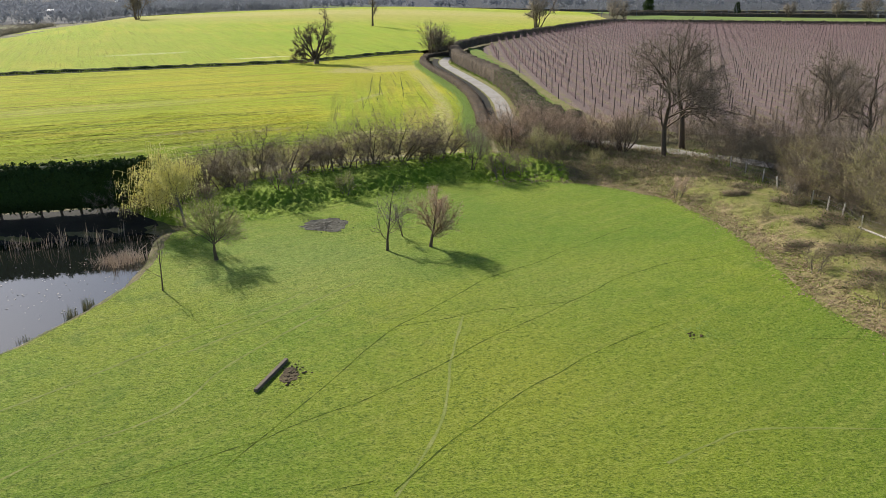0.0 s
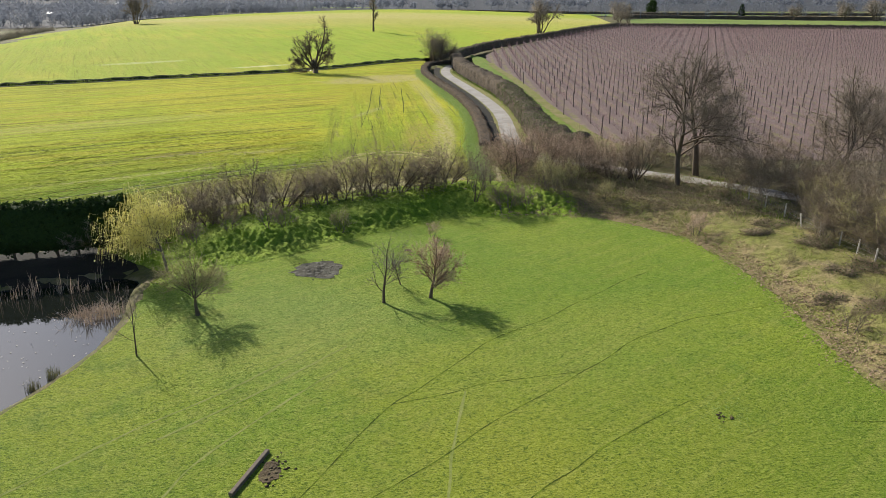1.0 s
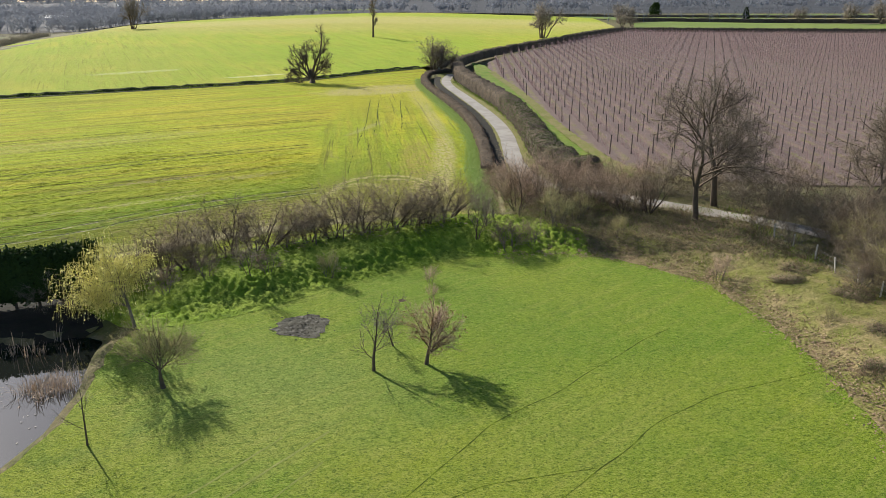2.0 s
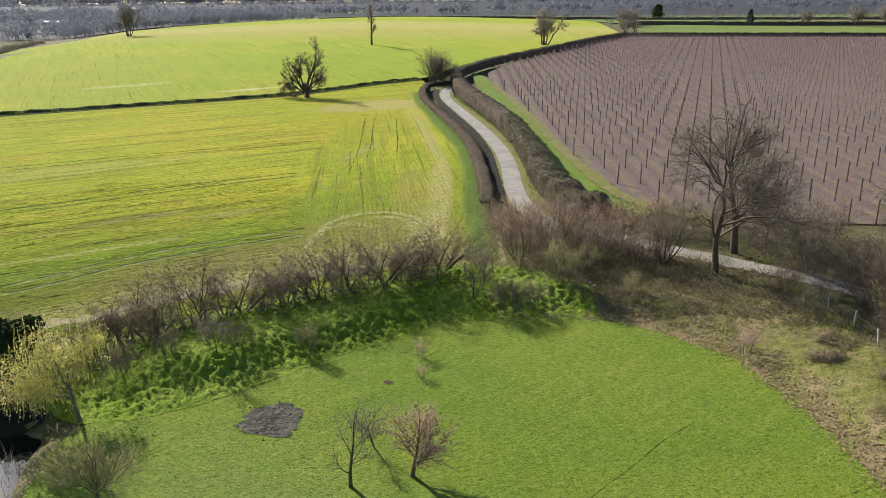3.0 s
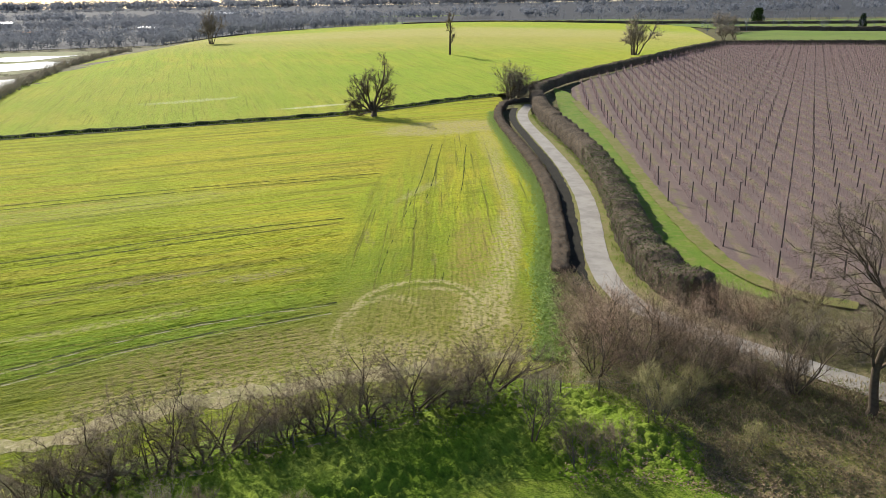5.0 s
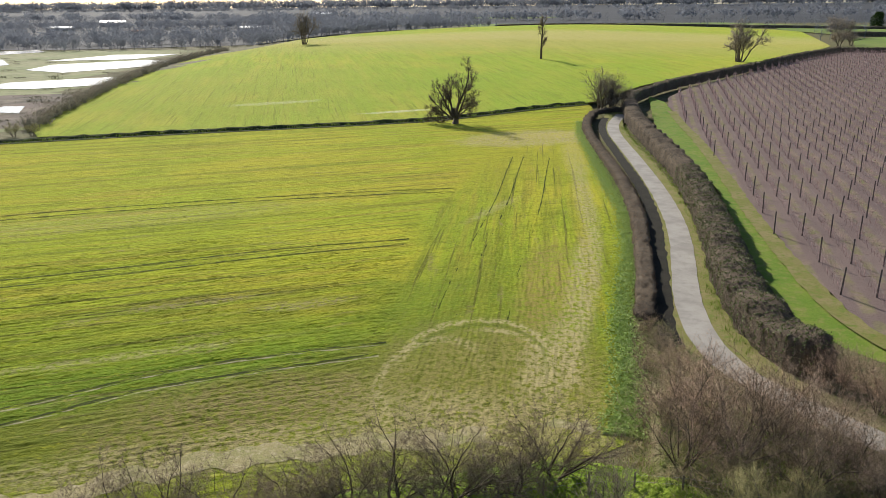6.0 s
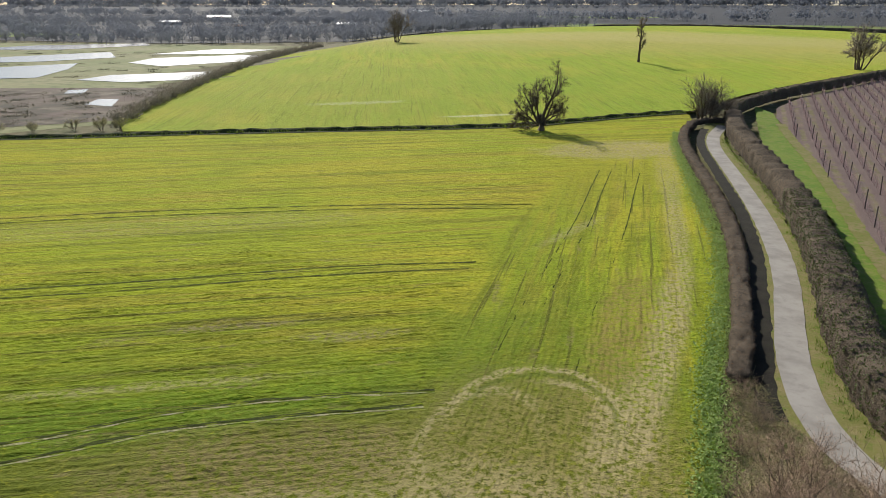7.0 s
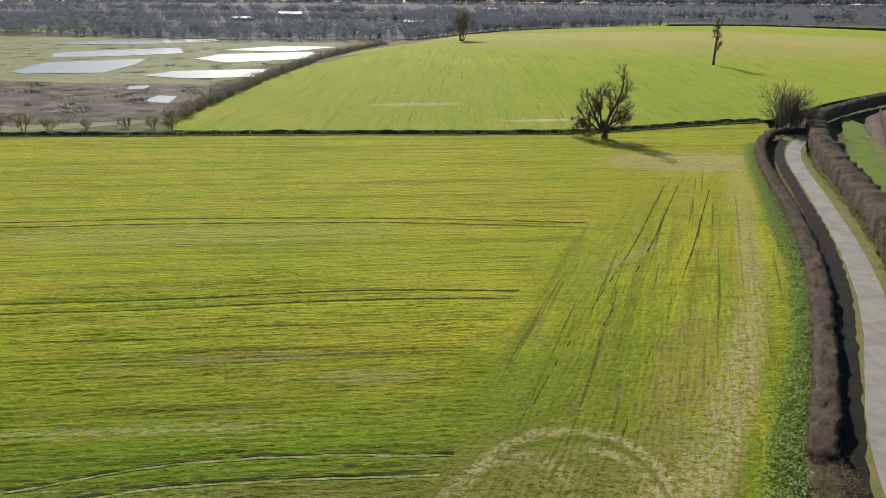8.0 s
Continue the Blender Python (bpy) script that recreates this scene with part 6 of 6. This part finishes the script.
def woods(name, places, height, label, seed, fuzz=40, wide=0.30, r=0.05, mat=M_TWIG_HAZE, mass=M_WOODMASS_HAZE, low=0.58):
    """Many bare trees far off, as one mass: a stem, a few limbs and a round head of short twigs each."""
    rng = np.random.default_rng(seed)
    p = np.asarray(places, float)
    n = len(p)
    base = np.column_stack([p, terrain(p[:, 0], p[:, 1]) - 0.3])
    h = height * rng.uniform(0.65, 1.2, n)
    pieces = [spikes(base, base + np.column_stack([rng.normal(0, 0.4, n), rng.normal(0, 0.4, n), h * 0.9]), h * 0.016)]
    b, hb = np.repeat(base, 5, 0), np.repeat(h, 5)
    az = rng.uniform(0, 6.283, len(b))
    b[:, 2] += hb * rng.uniform(0.2, 0.5, len(b))
    e = b + np.column_stack([np.cos(az) * hb * wide * 0.9, np.sin(az) * hb * wide * 0.9, hb * rng.uniform(0.2, 0.4, len(b))])
    pieces.append(spikes(b, e, hb * 0.009))
    c, hc = np.repeat(base, fuzz, 0), np.repeat(h, fuzz)
    d = rng.normal(size=(len(c), 3))
    d /= np.linalg.norm(d, axis=1, keepdims=True)
    ball = d * rng.uniform(0.35, 1.0, (len(c), 1)) ** 0.6
    at = c + np.column_stack([ball[:, 0] * hc * wide, ball[:, 1] * hc * wide, hc * (0.62 + 0.36 * ball[:, 2])])
    way = d * 0.7 + rng.normal(size=d.shape) * 0.4 + [0, 0, 0.5]
    pieces.append(spikes(at, at + way * (hc * 0.13)[:, None], r * rng.uniform(0.6, 1.4, len(at))))
    v, t = joined(*pieces)
    ob = tagged(solid(name, v, None, t, mat), label, "woodland", kind="stuff")
    if mass:
        v, t = masses(rng, base, h, wide * 0.95, low, low * 0.68, 56)
        solid("crowns", v, None, t, mass, ob)["kind"] = "stuff"
    return ob


wood_rng = np.random.default_rng(21)


def along(points, step, wide):
    p = resample(points, step, False)
    return p + wood_rng.normal(0, wide, p.shape)


def filled(poly, count):
    return inside(poly, count, int(wood_rng.integers(1, 9999)))


woods("boundary_hedge", along([(-121, 176), (-141, 217), (-163, 264), (-192, 332), (-210, 388), (-217, 430)], 0.8, 0.9), 4.6, "overgrown bare hedge between far field and ponds", 6, 24, 0.34, 0.03, M_TWIG_GREY, M_HEDGEROW, 0.42)
sheet("wood_floor", [(-720, 400), (-480, 428), (-330, 436), (-262, 478), (-222, 500), (-190, 600), (-120, 730), (-320, 930), (-600, 1250), (-1600, 1150), (-1500, 480)], M_WOODFLOOR_HAZE, 0.3, "floor of the wood in painted hazy blue-grey", "ground", cell=40.0)
# sheet in the same haze-toned grey, out to the horizon
sheet("wood_floor", [(-3800, 1000), (-1600, 1000), (-330, 930), (60, 955), (700, 900), (1500, 900), (3800, 1000), (3800, 4400), (-3800, 4400)], M_WOODFLOOR_HAZE, 0.1, "floor of the distant woods in painted hazy grey", "ground", cell=120.0)
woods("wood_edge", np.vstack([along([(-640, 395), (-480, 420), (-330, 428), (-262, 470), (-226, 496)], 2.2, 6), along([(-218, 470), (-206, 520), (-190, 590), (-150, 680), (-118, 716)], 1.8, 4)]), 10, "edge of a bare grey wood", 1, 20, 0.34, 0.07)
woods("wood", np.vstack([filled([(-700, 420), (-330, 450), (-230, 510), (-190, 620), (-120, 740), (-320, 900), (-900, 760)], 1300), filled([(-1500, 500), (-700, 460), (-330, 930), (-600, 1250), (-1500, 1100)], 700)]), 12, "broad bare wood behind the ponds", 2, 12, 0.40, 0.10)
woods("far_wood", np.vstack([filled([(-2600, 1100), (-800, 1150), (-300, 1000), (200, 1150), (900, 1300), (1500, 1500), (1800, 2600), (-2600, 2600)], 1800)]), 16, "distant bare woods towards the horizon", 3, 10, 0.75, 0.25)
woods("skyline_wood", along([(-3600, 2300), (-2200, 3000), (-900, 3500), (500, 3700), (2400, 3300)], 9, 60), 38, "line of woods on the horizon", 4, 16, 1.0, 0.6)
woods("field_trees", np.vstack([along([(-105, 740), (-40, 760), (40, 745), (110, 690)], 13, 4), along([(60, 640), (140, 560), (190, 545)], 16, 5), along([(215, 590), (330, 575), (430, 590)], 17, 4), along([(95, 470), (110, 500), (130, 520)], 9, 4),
                                along([(-60, 980), (150, 960), (380, 900)], 22, 8), along([(122, 549), (300, 566), (440, 582)], 10, 3), along([(110, 702), (420, 690), (640, 680)], 11, 4), along([(60, 862), (700, 828)], 12, 6), along([(330, 424), (345, 520)], 9, 3), along([(260, 470), (340, 455)], 14, 4)]), 11, "scattered bare trees between the far fields", 5, 80, 0.30, 0.06, M_TWIG_HAZE, None)
round_tree = plant("hedge_tree", 201, fan(np.random.default_rng(202), 7, 0.4, 0.16, 4.6, 0.5), dict(SHRUB, twigs=4, twig=1.1, twig_r=0.03, kids=(1.8, 1.5)), M_BARK, M_TWIG_GREY, "bare round-headed tree beside a far field hedge", "tree")
spread_out([round_tree], [(0, put(None, 41, 338, 1.6, 0, wide=1.7)), (0, put(None, 96, 432, 0.9, 60)), (0, put(None, 103, 440, 0.8, 130)), (0, put(None, -166, 421, 1.9, 10, wide=1.5)), (0, put(None, 268, 527, 1.5, 10)), (0, put(None, 288, 524, 1.7, 80)), (0, put(None, 309, 530, 1.6, 160)), (0, put(None, 240, 540, 1.2, 220)), (0, put(None, 110, 505, 1.3, 20)), (0, put(None, 118, 512, 1.2, 50))], "trees beside the far hedge")

for poly, mat, label in (([(-118, 722), (110, 700), (200, 800), (100, 950), (-200, 930)], M_PASTURE, "green pasture behind the crest"), ([(100, 420), (330, 424), (340, 520), (150, 540), (118, 500)], M_PASTURE, "green pasture behind the orchard"),
                         ([(122, 546), (198, 558), (298, 692), (110, 698), (100, 600)], M_PASTURE, "green pasture far behind the orchard"), ([(110, 712), (640, 692), (700, 822), (60, 852)], M_PASTURE, "wide green field far off"), ([(330, 425), (700, 440), (700, 560), (345, 555)], M_PASTURE, "green field beside the far orchard"), ([(200, 560), (430, 560), (520, 640), (300, 690)], M_LITTER, "pale brown orchard ground far off"), ([(230, 720), (620, 680), (720, 800), (300, 860)], M_PASTURE, "green field far off"),
                         ([(-640, 440), (-520, 440), (-450, 520), (-640, 540)], M_PASTURE, "green field beyond the ponds"), ([(-420, 1240), (-150, 1200), (-100, 1300), (-420, 1350)], M_PASTURE, "green field far off")):
    sheet("pasture", poly, mat, 0.5, label, "field", cell=25.0)
hedge("pasture_hedge", [(120, 540), (190, 552), (330, 560), (440, 575)], 2.5, 2.6, "dark hedge between far fields", 3, M_TWIG_BROWN, 0.6, 0.05, 8, None, 3.0)
hedge("pasture_hedge", [(-118, 728), (0, 722), (110, 705), (210, 700), (420, 690)], 3, 2.6, "dark hedge between far fields", 2, M_TWIG_BROWN, 0.6, 0.06, 9, None, 4.0)


def evergreen(x, y, h, width, seed):
    rng = np.random.default_rng(seed)
    root = tagged(new("evergreen_tree"), "dark evergreen tree far beyond the orchard", "tree")
    v, q = rods([(0, 0, -0.3)], [(0, 0, h * 0.6)], h * 0.03, h * 0.015, 6)
    solid("trunk", v, q, None, M_BARK, root)
    n = 1500
    f = rng.uniform(0.12, 1, n)
    az = rng.uniform(0, 6.283, n)
    r = width * np.sqrt(rng.uniform(0.2, 1, n)) * np.sin(np.clip(1.25 - f, 0.02, 1) * np.pi / 2) * (0.8 + 0.2 * np.sin(az * 3 + f * 9))
    v, t = leaves(rng, np.column_stack([np.cos(az) * r, np.sin(az) * r, f * h]), h * 0.06, 0.3)
    solid("crown", v, None, t, M_CONIFER, root)
    root.matrix_basis = put(root, x, y)


evergreen(190, 720, 13, 6.5, 1)
evergreen(216, 572, 10, 2.6, 2)


def shed(x, y, length, width, height, turn, roof, label):
    root = tagged(new("farm_shed"), label, "building")
    bm = bmesh.new()
    box(bm, 0, 0, height / 2, length, width, height)
    part("wall", bm, M_WALL, root)
    bm = bmesh.new()
    a, b, r = length / 2 + 0.4, width / 2 + 0.5, height + width * 0.2
    vs = [bm.verts.new(c) for c in ((-a, -b, height), (a, -b, height), (a, b, height), (-a, b, height), (-a, 0, r), (a, 0, r))]
    for f in ((0, 1, 5, 4), (2, 3, 4, 5), (0, 4, 3), (1, 2, 5), (3, 2, 1, 0)):
        bm.faces.new([vs[k] for k in f])
    part("roof", bm, roof, root)
    bm = bmesh.new()
    box(bm, length * 0.15, -width / 2 - 0.04, height * 0.4, 3.2, 0.1, height * 0.8)
    part("door", bm, M_TIMBER, root)
    root.matrix_basis = pose(x, y, ground_at(x, y), 0, 0, turn)


for x, y, l, w, h, t, roof, label in ((-361, 733, 20, 8, 3.5, 12, M_ROOF_PALE, "long farm shed with a pale sheet roof"), (-582, 737, 24, 9, 3.5, 20, M_ROOF_PALE, "long farm shed with a pale sheet roof"), (-430, 655, 13, 7, 3.2, -8, M_ROOF_TILE, "low tiled barn among bare trees"),
                                      (-565, 1400, 40, 16, 6, 8, M_ROOF_PALE, "large pale-roofed building far off"), (-640, 900, 30, 12, 5, 30, M_ROOF_PALE, "large pale-roofed building far off")):
    shed(x, y, l, w, h, t, roof, label)
ditch_bush = plant("ditch_bush", 211, fan(np.random.default_rng(212), 7, 0.5, 0.08, 2.6, 0.4), dict(SHRUB, twigs=2, twig=0.8, twig_r=0.028), M_BARK, M_TWIG_OLIVE, "pale bare bush beside the ditch", "bush")
spread_out([ditch_bush], [(0, put(None, x, y, sc, k * 77)) for k, (x, y, sc) in enumerate(((-116, 171, 0.55), (-119, 169.5, 0.6), (-125, 168, 0.5), (-131, 163, 0.45), (-136, 158, 0.6), (-140, 155.5, 0.75), (-144, 153, 0.8), (-148, 150.5, 0.8), (-152, 148.5, 0.8), (-157, 146, 0.8), (-163, 142, 0.9)))], "bushes beside the ditch")
